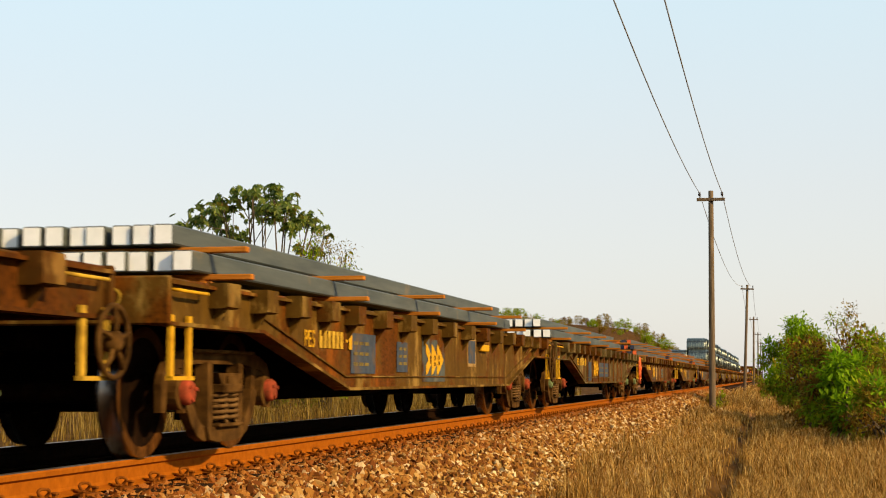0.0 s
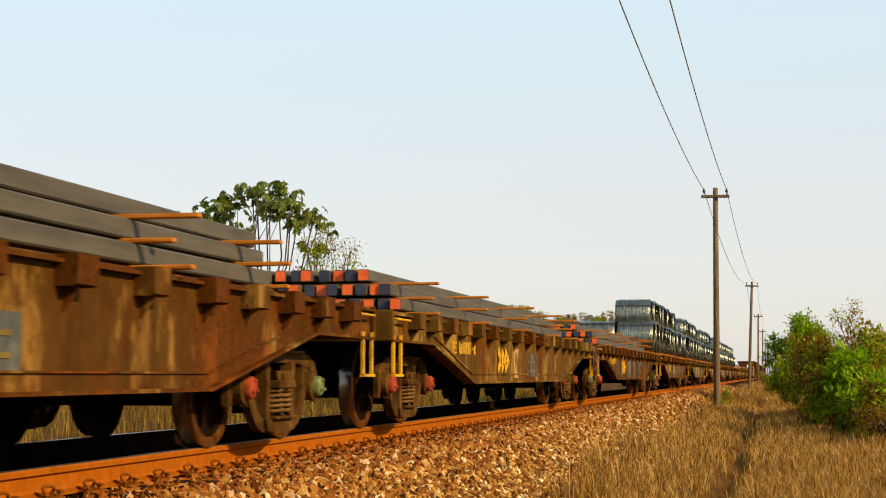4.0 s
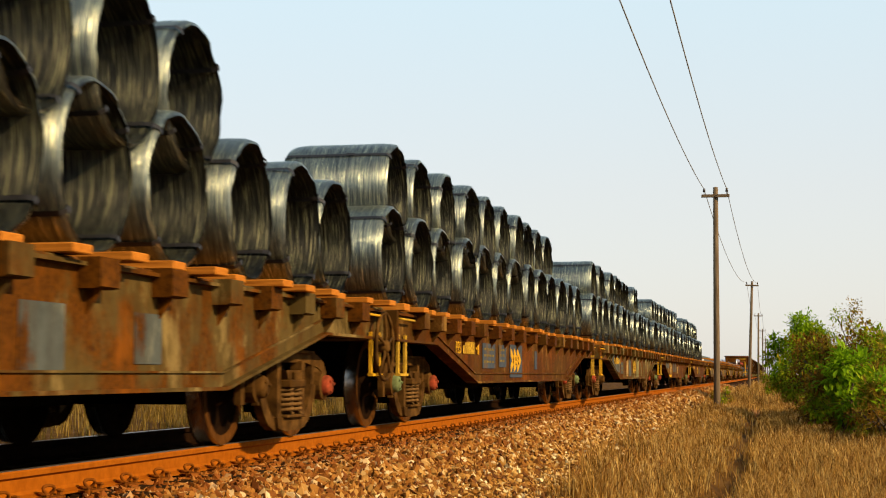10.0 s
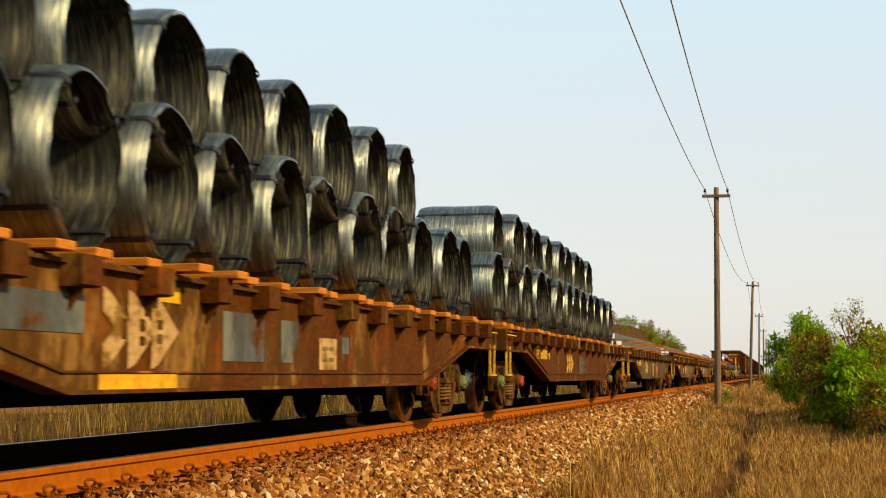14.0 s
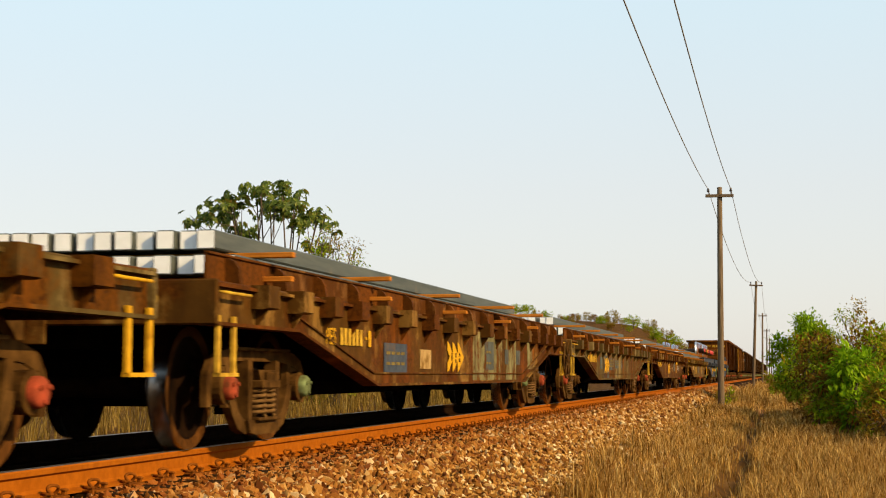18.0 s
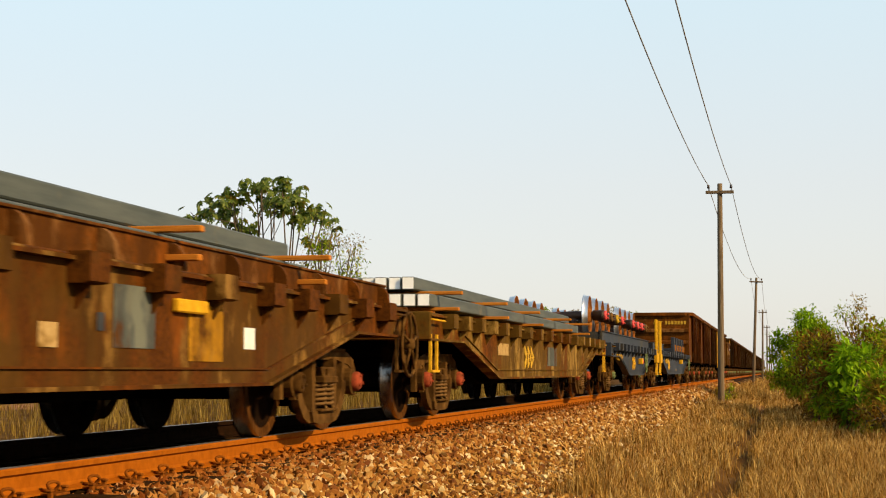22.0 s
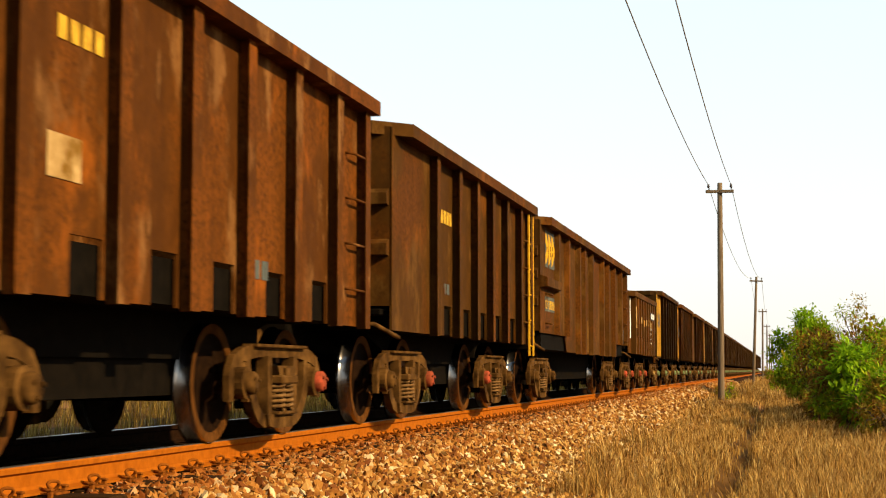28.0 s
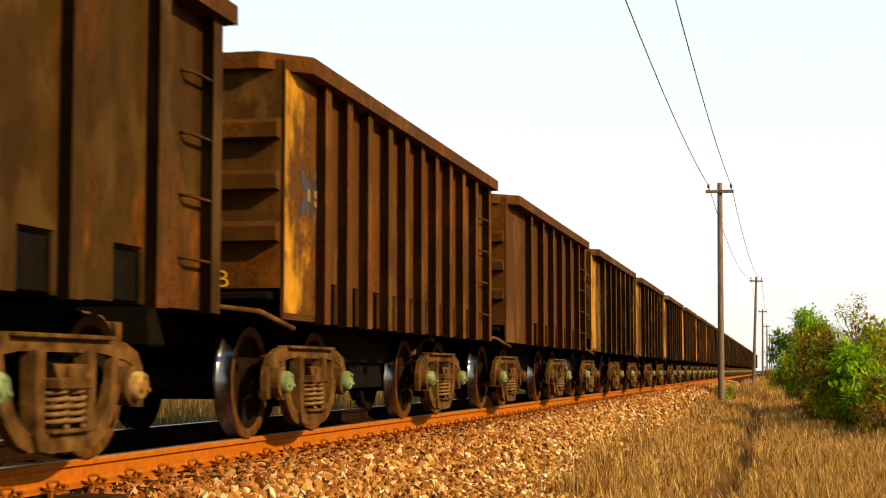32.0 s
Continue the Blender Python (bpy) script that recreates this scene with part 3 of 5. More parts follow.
def bars_mesh(mat, n, w, h, gap):
    b = Mesh()
    for i in range(n):
        b.box(0, 0.002, i * (w + gap), i * (w + gap) + w, 0, h)
    return b.data("bars", M[mat])


def panel_mesh(mat, w, h):
    return Mesh().box(0, 0.003, 0, w, 0, h).data("panel", M[mat])


def mark(wagon, x, y, z, what, mat, *size):
    """Paint on the wagon's side: a panel, bars for unreadable writing, chevrons or words."""
    if what == "panel":
        part("painted_panel", panel_mesh(mat, *size), None, wagon, m=pose(x, y, z))
    elif what == "bars":
        tagged(part("stencil_line", shared(("bars", mat, size), lambda: bars_mesh(mat, *size)), None, wagon, m=pose(x, y, z)), kind="stuff")
    elif what == "chevrons":
        part("arrow_emblem", shared(("chev", mat), lambda: chevrons_mesh(mat)), None, wagon, m=pose(x, y, z) @ Matrix.Diagonal((1, *size, 1)))
    else:
        part("lettering", shared(("text", what, mat, size), lambda: lettering(what, size[0], M[mat])), None, wagon, m=pose(x, y, z))


# ------------------------------------------------------------------ flat wagons
DECK, SILL, WEB = 1.165, 0.445, 1.40
LEFTS = [0.80, 1.62, 2.45, 3.27, 4.10, 5.10, 6.10, 7.10]


def fishbelly(L):
    return [(0.03, DECK - 0.02), (0.03, 0.875), (1.80, 0.875), (4.15, SILL), (L - 4.15, SILL), (L - 1.80, 0.875), (L - 0.03, 0.875), (L - 0.03, DECK - 0.02)]


def flat_wagon(L, paint, caps, step, fence=False, ribs=False):
    w = thing("flat_wagon", None, None, "rusty flat wagon", "railway wagon", "wagons of the train")
    mat = M[paint]
    part("deck", Mesh().box(-1.42, 1.42, 0.02, L - 0.02, DECK - 0.05, DECK, 0.01), mat, w)
    web = shared(("web", L, paint), lambda: Mesh().prism(fishbelly(L), "x", -0.01, 0.01).data("side_sill", mat))
    low = fishbelly(L)[1:-1]
    flange = shared(("flange", L, paint), lambda: Mesh().prism([(y, z - 0.012) for y, z in low] + [(y, z + 0.012) for y, z in low[::-1]], "x", -0.10, 0.05).data("sill_flange", mat))
    seam = [(1.75, 1.000), (4.13, 0.548), (L - 4.13, 0.548), (L - 1.75, 1.000)]
    strip = shared(("strip", L, paint), lambda: Mesh().prism(seam + [(y, z + 0.013) for y, z in seam[::-1]], "x", 0.0, 0.018).data("seam_strip", mat))
    edge = shared(("edge", L, paint), lambda: Mesh().box(-0.08, 0.055, 0.03, L - 0.03, DECK - 0.045, DECK - 0.022).data("deck_edge", mat))
    pocket = shared(("pocket", paint), lambda: Mesh().prism([(0.0, DECK + 0.004), (0.135, DECK + 0.004), (0.135, DECK - 0.155), (0.10, DECK - 0.165), (0.0, DECK - 0.165)], "y", 0, 0.25)
                    .prism([(0.0, DECK - 0.165), (0.09, DECK - 0.165), (0.0, DECK - 0.30)], "y", 0.10, 0.13).data("stake_pocket", mat))
    for s in (-1, 1):
        turn = pose(0, 0, 0) if s > 0 else pose(0, L, 0, 0, 0, 180)
        part("side_sill", web, None, w, m=turn @ pose(WEB, 0, 0))
        for name, me in (("sill_flange", flange), ("seam_strip", strip), ("deck_edge", edge)):
            part(name, me, None, w, m=turn @ pose(WEB + 0.01, 0, 0))
        n = [y for y in LEFTS if y < L / 2 - 0.5]
        for y in n + [L / 2 - 0.125] + [L - y - 0.25 for y in n]:
            part("stake_pocket", pocket, None, w, m=turn @ pose(WEB + 0.01, y, 0))
        for y in (0.05, L - 0.405):
            part("step", shared(("step", step), lambda: stirrup_mesh(step)), None, w, m=turn @ pose(WEB + 0.04, y, 0.87))
        for y in (0.12, L - 0.62):
            part("grab_handle", shared(("grab", step), lambda: handle_mesh(step)), None, w, m=turn @ pose(WEB + 0.012, y, 1.09))
    beam = shared(("beam", paint), lambda: Mesh().box(-1.46, 1.46, 0.0, 0.05, 0.865, DECK + 0.004, 0.012).box(-0.25, 0.25, -0.02, 0.0, 0.74, 1.05, 0.006).data("end_beam", mat))
    part("end_beam", beam, None, w)
    part("end_beam", beam, None, w, m=pose(0, L, 0, 0, 0, 180))
    part("coupler", shared("coupler", coupler_mesh), None, w)
    part("coupler", shared("coupler", coupler_mesh), None, w, m=pose(0, L, 0, 0, 0, 180))
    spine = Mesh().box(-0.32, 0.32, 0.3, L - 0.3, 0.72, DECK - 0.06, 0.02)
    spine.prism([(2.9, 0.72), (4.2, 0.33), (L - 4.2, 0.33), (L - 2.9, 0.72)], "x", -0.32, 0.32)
    part("centre_sill", spine, M["under"], w, "centre sill coloured black for underframe shade")
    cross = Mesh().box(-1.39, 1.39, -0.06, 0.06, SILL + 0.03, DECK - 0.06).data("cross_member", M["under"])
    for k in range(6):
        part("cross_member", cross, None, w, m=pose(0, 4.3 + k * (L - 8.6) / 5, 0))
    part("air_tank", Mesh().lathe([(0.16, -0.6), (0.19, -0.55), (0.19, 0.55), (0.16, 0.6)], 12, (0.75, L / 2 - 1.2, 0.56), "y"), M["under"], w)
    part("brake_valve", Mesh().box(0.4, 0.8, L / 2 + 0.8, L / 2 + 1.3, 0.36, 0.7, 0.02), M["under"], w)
    bogie(w, 1.82, caps)
    bogie(w, L - 1.86, caps[::-1])
    if fence:
        curb = shared(("curb", paint), lambda: Mesh().box(-0.012, 0.012, 0.25, L - 0.25, -0.005, 0.205, 0.004).box(-0.012, 0.03, 0.25, L - 0.25, 0.19, 0.208, 0.003).data("curb", M["hopper_red"]))
        gusset = shared(("gusset", paint), lambda: Mesh().prism([(0.0, 0.188), (0.03, 0.185), (0.07, 0.16), (0.10, 0.11), (0.115, 0.0), (0.0, 0.0)], "y", -0.03, 0.03).data("gusset", M["hopper_red"]))
        for q in (1, -1):
            part("curb", curb, None, w, m=pose(q * 1.28, 0, DECK))
            for k in range(int(L / 1.03)):
                part("gusset", gusset, None, w, m=pose(q * 1.292, 0.62 + k * 1.03, DECK - 0.004, 0, 0, 0 if q > 0 else 180))
    if ribs:
        rib = shared(("webrib", L), lambda: Mesh().box(0.0, 0.014, 0, 0.13, SILL + 0.02, DECK - 0.05, 0.003).data("web_rib", M["hopper_red"]))
        for y in (4.72, 5.68, 6.80, 7.90, 8.95, 9.95, 10.9, 11.85):
            part("web_rib", rib, None, w, m=pose(WEB + 0.01, y, 0))
    return w

# ------------------------------------------------------------------ the train's flat wagons
LONG = 16.6
FLATS = {
    "ribbed": flat_wagon(LONG, "green", ("mint", "red"), "yellow", ribs=True),
    "brown": flat_wagon(LONG, "brown", ("mint", "red"), "dirtyyellow"),
    "olive": flat_wagon(LONG, "olive", ("red", "red"), "yellow"),
    "green": flat_wagon(LONG, "green", ("red", "bogie"), "yellow"),
    "fenced": flat_wagon(LONG, "brown", ("red", "mint"), "dirtyyellow", fence=True),
    "fenced_olive": flat_wagon(LONG, "green", ("red", "bogie"), "dirtyyellow", fence=True),
    "fenced_brown": flat_wagon(LONG, "brown", ("red", "bogie"), "bogie", fence=True),
}
TRAIN = []      # things that roll with the train, with the place of each along it
USED = set()


def on_train(ob, s, x=0.0, z=0.0, turn=0.0):
    """Hangs a thing into the train: s metres along it at the clip's start."""
    TRAIN.append((ob, XC + x, s, z, turn))
    return ob


def take(kind, s, label):
    base = FLATS[kind]
    if kind in USED:
        base = copy_thing(base, Matrix())
        for old in [c for c in base.children if c.name.split(".")[0] in ("painted_panel", "stencil_line", "arrow_emblem", "lettering", "handbrake_wheel", "end_letters", "paint_scrape", "warning_box")]:
            bpy.data.objects.remove(old)
    USED.add(kind)
    tagged(base, label)
    return on_train(base, s)


X_WEB = WEB + 0.014


def dress(w, letters, logo, logo_mat="yellow", panels=(), number=3.0, wheel=None, L=LONG):
    """Stencils, panels, end letters and a handbrake wheel."""
    if letters:
        me = shared(("end", letters), lambda: lettering(letters, 0.17, M["dirtyyellow"]))
        part("end_letters", me, None, w, m=pose(0.93, -0.002, 0.98, 0, 0, -90))
    if number is not None:
        mark(w, X_WEB + 0.008, number + 0.2, 0.79, "PES", logo_mat, 0.20)
        mark(w, X_WEB + 0.008, number + 0.62, 0.79, "bars", "dirtyyellow", 6, 0.088, 0.145, 0.035)
        mark(w, X_WEB + 0.008, number + 1.42, 0.85, "bars", logo_mat, 1, 0.06, 0.025, 0.02)
        mark(w, X_WEB + 0.008, number + 1.52, 0.79, "bars", logo_mat, 1, 0.095, 0.145, 0.02)
    for y, wd, z, h, mat, rows in panels:
        mark(w, X_WEB + {"bluepanel": 0.004, "palegreen": -0.003}.get(mat, 0.0), y, z, "panel", mat, wd, h)
        for r in range(rows):
            mark(w, X_WEB + 0.008, y + 0.08, z + 0.07 + r * (h - 0.08) / max(1, rows), "bars", "faint", max(1, int(wd / 0.22)), 0.14, 0.03, 0.05)
    if logo is not None:
        mark(w, X_WEB + 0.008, logo, 0.74, "chevrons", logo_mat, 0.82, 0.34)
    if wheel:
        part("handbrake_wheel", shared(("hw", wheel), lambda: handwheel_mesh(wheel)), None, w, m=pose(1.50, L - 0.10, 0.80))


def flats():
    w = take("brown", -8.6, "empty brown rusty flat wagon with yellow steps")
    dress(w, "", 7.2)
    part("handbrake_wheel", handwheel_mesh("bogie", 0.20), None, w, m=pose(1.50, LONG - 0.10, 0.74))
    w = take("olive", 8.79, "olive-brown rusty flat wagon loaded with white-ended billets")
    dress(w, "BD", 7.3, panels=[(4.3, 0.85, 0.58, 0.36, "bluepanel", 3), (6.0, 0.45, 0.60, 0.30, "bluepanel", 3), (7.15, 1.15, 0.50, 0.46, "panel", 0), (9.62, 0.56, 0.68, 0.36, "pale", 0), (9.68, 0.44, 0.72, 0.28, "bluepanel", 0)], number=2.7, wheel="bogie")
    part("warning_box", shared("warnbox", lambda: Mesh().box(0, 0.05, 0, 0.5, 0, 0.085, 0.01).data("warning_box", M["yellow"])), None, w, "small yellow painted steel box", m=pose(X_WEB - 0.004, 10.40, 0.88))
    w = take("ribbed", 26.15, "grey-green rusty flat wagon loaded with white-ended billets")
    dress(w, "BD", 5.9, panels=[(4.98, 0.5, 0.49, 0.38, "bluepanel", 0), (6.95, 0.9, 0.57, 0.3, "bluepanel", 2), (8.05, 0.8, 0.57, 0.3, "bluepanel", 2)], number=2.9, wheel="endred")
    w = take("brown", 43.24, "brown rusty flat wagon loaded with red and blue ended blooms")
    dress(w, "AE", 5.2, panels=[(5.0, 1.2, 0.50, 0.40, "panel", 0), (6.6, 0.5, 0.5, 0.4, "pale", 0), (9.0, 0.9, 0.55, 0.3, "panel", 2)], number=2.7)
    w = take("olive", 60.5, "olive-brown flat wagon loaded with dark steel blooms")
    dress(w, "", 5.9, panels=[(7.2, 0.4, 0.5, 0.42, "pale", 0), (8.4, 1.0, 0.52, 0.34, "panel", 2)], number=2.7, wheel="axlebrown")
    w = take("brown", 77.74, "brown flat wagon loaded with red and blue ended blooms")
    dress(w, "AB", 5.6, panels=[(4.6, 0.35, 0.56, 0.32, "panel", 0), (5.4, 0.5, 0.5, 0.44, "panel", 0), (6.9, 1.0, 0.48, 0.42, "panel", 3), (8.6, 0.7, 0.48, 0.42, "panel", 3), (10.12, 0.62, 0.61, 0.30, "panel", 0), (11.14, 0.30, 0.76, 0.16, "panel", 0), (13.24, 0.40, 0.76, 0.20, "panel", 0)], number=2.6)
    for turn in (-14, 11):
        part("paint_scrape", shared("cross", lambda: Mesh().box(0, 0.003, -0.018, 0.018, -0.28, 0.28).data("paint_scrape", M["pale"])), None, w, "pale scratched stripe", m=pose(X_WEB, 12.28, 0.82, turn, 0, 0))
    w = take("brown", 95.35, "brown and grey patched flat wagon loaded with wire coils")
    dress(w, "B", 6.9, "dirtyyellow", panels=[(3.5, 0.4, 0.68, 0.16, "pale", 0), (4.9, 0.6, 0.66, 0.24, "pale", 0), (5.8, 0.45, 0.58, 0.36, "panel", 0), (6.8, 1.25, 0.47, 0.50, "panel", 0), (8.6, 1.3, 0.55, 0.36, "panel", 3), (10.6, 0.7, 0.55, 0.36, "panel", 0)], number=None, wheel="bogie")
    w = take("green", 112.81, "grey-green peeling flat wagon loaded with wire coils")
    dress(w, "BD", 5.78, "dirtyyellow", panels=[(3.5, 1.1, 0.60, 0.38, "panel", 0), (4.604, 2.9, 0.47, 0.58, "panel", 3), (7.55, 1.5, 0.47, 0.54, "palegreen", 0), (9.6, 0.5, 0.55, 0.36, "panel", 0), (11.0, 0.4, 0.6, 0.3, "panel", 0)], number=None, wheel="bogie")
    w = take("brown", 129.98, "brown flat wagon with blue stencil panels under wire coils")
    dress(w, "AE", 6.71, panels=[(4.62, 0.9, 0.62, 0.32, "bluepanel", 3), (5.8, 0.56, 0.64, 0.30, "bluepanel", 3), (6.66, 1.05, 0.5, 0.46, "bluepanel", 0), (8.9, 0.25, 0.62, 0.28, "bluepanel", 0)], number=2.75)
    w = take("green", 147.58, "pale grey-green flat wagon loaded with wire coils")
    dress(w, "BB", 7.9, "dirtyyellow", panels=[(2.9, 0.39, 0.70, 0.38, "panel", 0), (3.3, 1.22, 0.60, 0.48, "panel", 0), (4.8, 0.56, 0.56, 0.28, "panel", 2), (6.2, 0.5, 0.5, 0.4, "pale", 0), (6.9, 0.6, 0.5, 0.4, "panel", 0), (8.95, 0.9, 0.47, 0.62, "palegreen", 0), (10.35, 0.62, 0.50, 0.56, "palegreen", 0), (11.9, 0.62, 0.50, 0.60, "palegreen", 0), (13.4, 0.5, 0.80, 0.28, "palegreen", 0)], number=3.0)
    w = take("brown", 164.93, "rust-brown flat wagon with yellow painted stripe under coils")
    dress(w, "M", None, panels=[(3.05, 1.35, 0.76, 0.21, "panel", 0), (4.6, 1.12, 0.452, 0.09, "yellow", 0), (5.35, 0.4, 0.98, 0.10, "yellow", 0), (6.52, 0.85, 0.63, 0.34, "panel", 0), (7.76, 0.42, 0.63, 0.32, "panel", 0), (8.75, 0.5, 0.58, 0.26, "pale", 2), (9.4, 0.22, 0.72, 0.14, "panel", 0)], number=None)
    mark(w, X_WEB + 0.004, 4.63, 0.80, "chevrons", "pale", 1.0, 0.46)
    w = take("brown", 182.3, "brown flat wagon loaded with steel wire coils")
    dress(w, "", 6.4, "dirtyyellow", panels=[(8.2, 0.9, 0.55, 0.32, "panel", 2)], number=2.7)
    w = take("green", 199.78, "yellow-olive streaked flat wagon loaded with white-ended billets")
    dress(w, "", 5.58, "dirtyyellow", panels=[(4.61, 0.66, 0.50, 0.42, "panel", 2), (7.0, 0.7, 0.50, 0.38, "panel", 0), (8.2, 0.5, 0.50, 0.40, "pale", 0), (9.75, 0.35, 0.48, 0.46, "pale", 0), (11.4, 0.5, 0.5, 0.4, "panel", 0)], number=2.75)
    w = take("fenced", 217.35, "brown rusty flat wagon with curbs loaded with billets")
    dress(w, "D", 7.3, panels=[(4.5, 0.9, 0.56, 0.28, "bluepanel", 2), (6.0, 0.5, 0.6, 0.2, "pale", 0), (9.55, 0.62, 0.60, 0.36, "panel", 2), (11.0, 0.28, 0.68, 0.2, "panel", 0), (11.9, 0.34, 0.68, 0.2, "panel", 0), (8.8, 2.0, 0.47, 0.60, "palegreen", 0), (11.1, 0.8, 0.47, 0.60, "palegreen", 0), (12.9, 0.7, 0.62, 0.44, "palegreen", 0)], number=2.4, wheel="bogie")
    w = take("fenced_olive", 234.85, "grey-olive flat wagon with curbs loaded with billets")
    dress(w, "B", 5.55, panels=[(4.75, 0.4, 0.66, 0.24, "panel", 1), (5.42, 1.05, 0.47, 0.48, "panel", 0), (6.5, 1.0, 0.64, 0.26, "panel", 3), (7.7, 0.75, 0.68, 0.18, "panel", 2), (9.0, 0.2, 0.7, 0.16, "panel", 0)], number=2.4)
    w = take("fenced_brown", 252.23, "rust-brown flat wagon with curbs loaded with billets")
    # the black panel draws the dark of an oval hole in the web
    dress(w, "", 7.0, panels=[(9.83, 0.58, 0.67, 0.36, "panel", 0), (10.95, 0.6, 0.60, 0.36, "peeling", 0), (11.97, 0.22, 0.69, 0.15, "white", 0), (8.94, 0.21, 0.66, 0.13, "pale", 0), (9.62, 0.09, 0.76, 0.10, "black", 0)], number=2.7, wheel="bogie")
    part("warning_box", shared("warnbox", lambda: Mesh().box(0, 0.05, 0, 0.5, 0, 0.085, 0.01).data("warning_box", M["yellow"])), None, w, "small yellow painted steel box", m=pose(X_WEB - 0.004, 10.68, 0.90))
    w = take("olive", 269.83, "weathered olive-brown flat wagon loaded with billets")
    dress(w, "L", 6.3, "dirtyyellow", panels=[(8.6, 1.0, 0.62, 0.3, "panel", 0), (4.2, 0.8, 0.75, 0.16, "pale", 0)], number=None)


flats()

# ------------------------------------------------------------------ grey wagons with high sides, for wheelsets and with stakes


def grey_wagon(L, label, s, spans):
    w = flat_wagon(L, "blue", ("bogie", "mint"), "bogie")
    tagged(w, label)
    for y0, y1 in spans:
        side = Mesh().box(-0.03, 0.03, y0, y1, DECK - 0.01, DECK + 0.26, 0.008).box(-0.06, 0.06, y0, y1, DECK + 0.24, DECK + 0.265, 0.004).data("load_beam", M["blue"])
        for x in (1.22, -1.22):
            part("load_beam", side, None, w, m=pose(x, 0, 0))
        for y in (y0 + 0.02, y1 - 0.08):
            part("bulkhead", Mesh().box(-1.18, 1.18, y, y + 0.06, DECK - 0.01, DECK + 0.24, 0.006), M["blue"], w)
    on_train(w, s)
    return w


GREY_A, GREY_B = 287.6, 300.65
LEN_A, LEN_B = 12.2, 16.4
ga = grey_wagon(LEN_A, "dark blue-grey flat wagon carrying new wheelsets", GREY_A, [(0.05, 12.1)])
gb = grey_wagon(LEN_B, "dark blue-grey flat wagon with short steel stakes", GREY_B, [(0.75, 4.95), (11.9, 15.8)])


def dress_grey():
    dress(ga, "AE", 5.2, panels=[], number=1.2, L=LEN_A)
    lamp_box = Mesh().box(-0.004, 0.11, 0, 0.34, 0, 0.15, 0.012).data("marker_box", M["yellow"])
    part("marker_box", lamp_box, None, ga, "small yellow painted steel box", m=pose(X_WEB, 6.98, 0.72))
    part("marker_face", Mesh().box(0.0, 0.006, 0, 0.12, 0, 0.12).data("marker_face", M["pinkred"]), None, ga, "red face of the box", m=pose(X_WEB + 0.107, 7.18, 0.735))
    # black panel in place of a dark square hole in the web
    mark(ga, X_WEB, 6.55, 0.68, "panel", "black", 0.26, 0.24)
    for k in range(3):
        mark(ga, X_WEB, 7.75, 0.95 - 0.10 * k, "bars", "dirtyyellow", 3 - k, 0.10, 0.04, 0.05)
    part("handbrake_wheel", shared(("hw", "mint"), lambda: handwheel_mesh("mint", 0.30)), None, ga, m=pose(1.50, 8.35, 0.81))
    dress(gb, "", 4.75, panels=[], number=3.3, L=LEN_B)
    mark(gb, X_WEB, 8.3, 0.56, "bars", "dirtyyellow", 2, 0.3, 0.03, 0.25)
    part("marker_box", lamp_box, None, gb, "small yellow painted steel box", m=pose(X_WEB, 10.6, 0.80))
    part("handbrake_wheel", shared(("hw", "mint"), lambda: handwheel_mesh("mint", 0.30)), None, gb, m=pose(1.50, LEN_B - 1.2, 0.85))
    post = Mesh().box(-0.03, 0.03, 0, 0.07, -0.12, 1.05, 0.008).data("tall_stake", M["yellow"])
    seat = Mesh().box(-0.05, 0.05, -0.06, 0.55, -0.22, 0.06, 0.01).data("stake_rack", M["yellow"])
    leg = Mesh().prism([(0.0, -0.20), (0.07, -0.20), (0.0, -0.42), (-0.10, -0.55), (-0.17, -0.52), (-0.07, -0.38)], "x", -0.02, 0.02).data("rack_leg", M["yellow"])
    foot = Mesh().box(-0.03, 0.03, -0.18, 0.30, -0.58, -0.54, 0.004).data("rack_foot", M["yellow"])
    for wagon, y in ((ga, LEN_A - 0.50), (gb, 0.02)):
        rack = part("stake_rack", seat, None, wagon, "tall yellow steel stakes in a bracket", m=pose(1.50, y, 1.0))
        for dy in (0.0, 0.42):
            part("tall_stake", post, None, rack, m=pose(0, dy, 0))
            part("rack_leg", leg, None, rack, m=pose(0, 0.12 + dy * 0.6, 0))
        part("rack_foot", foot, None, rack, m=pose(0, 0.12, 0))
    stake = Mesh().box(-0.06, 0.06, 0, 0.16, -0.10, 0.52, 0.01).data("stake", M["blue"])
    for k in range(6):
        y = 6.05 + 0.94 * k
        st = part("stake", stake, None, gb, m=pose(1.49, y, DECK))
        part("latch", shared("latch", lambda: Mesh().box(0.0, 0.03, 0, 0.045, 0, 0.20, 0.006).data("latch", M["timber"])), None, st, "orange latch", m=pose(0.062, 0.115, 0.06))


dress_grey()

# ------------------------------------------------------------------ hopper wagons


def rim_mesh(L, mat, half=1.515, z0=2.83, z1=2.97, t=0.20):
    c = 0.34
    out = [(-half + c, 0), (half - c, 0), (half, c), (half, L - 0.0), (-half, L - 0.0), (-half, c)]
    ins = [(-half + c + 0.08, t), (half - c - 0.08, t), (half - t, c + 0.12), (half - t, L - t), (-half + t, L - t), (-half + t, c + 0.12)]
    n = len(out)
    vs = [(*p, z1) for p in out] + [(*p, z1) for p in ins] + [(*p, z0) for p in out] + [(*p, z0) for p in ins]
    fs = []
    for i in range(n):
        j = (i + 1) % n
        fs += [(i, j, n + j, n + i), (2 * n + i, 3 * n + i, 3 * n + j, 2 * n + j), (i, 2 * n + i, 2 * n + j, j), (n + i, n + j, 3 * n + j, 3 * n + i)]
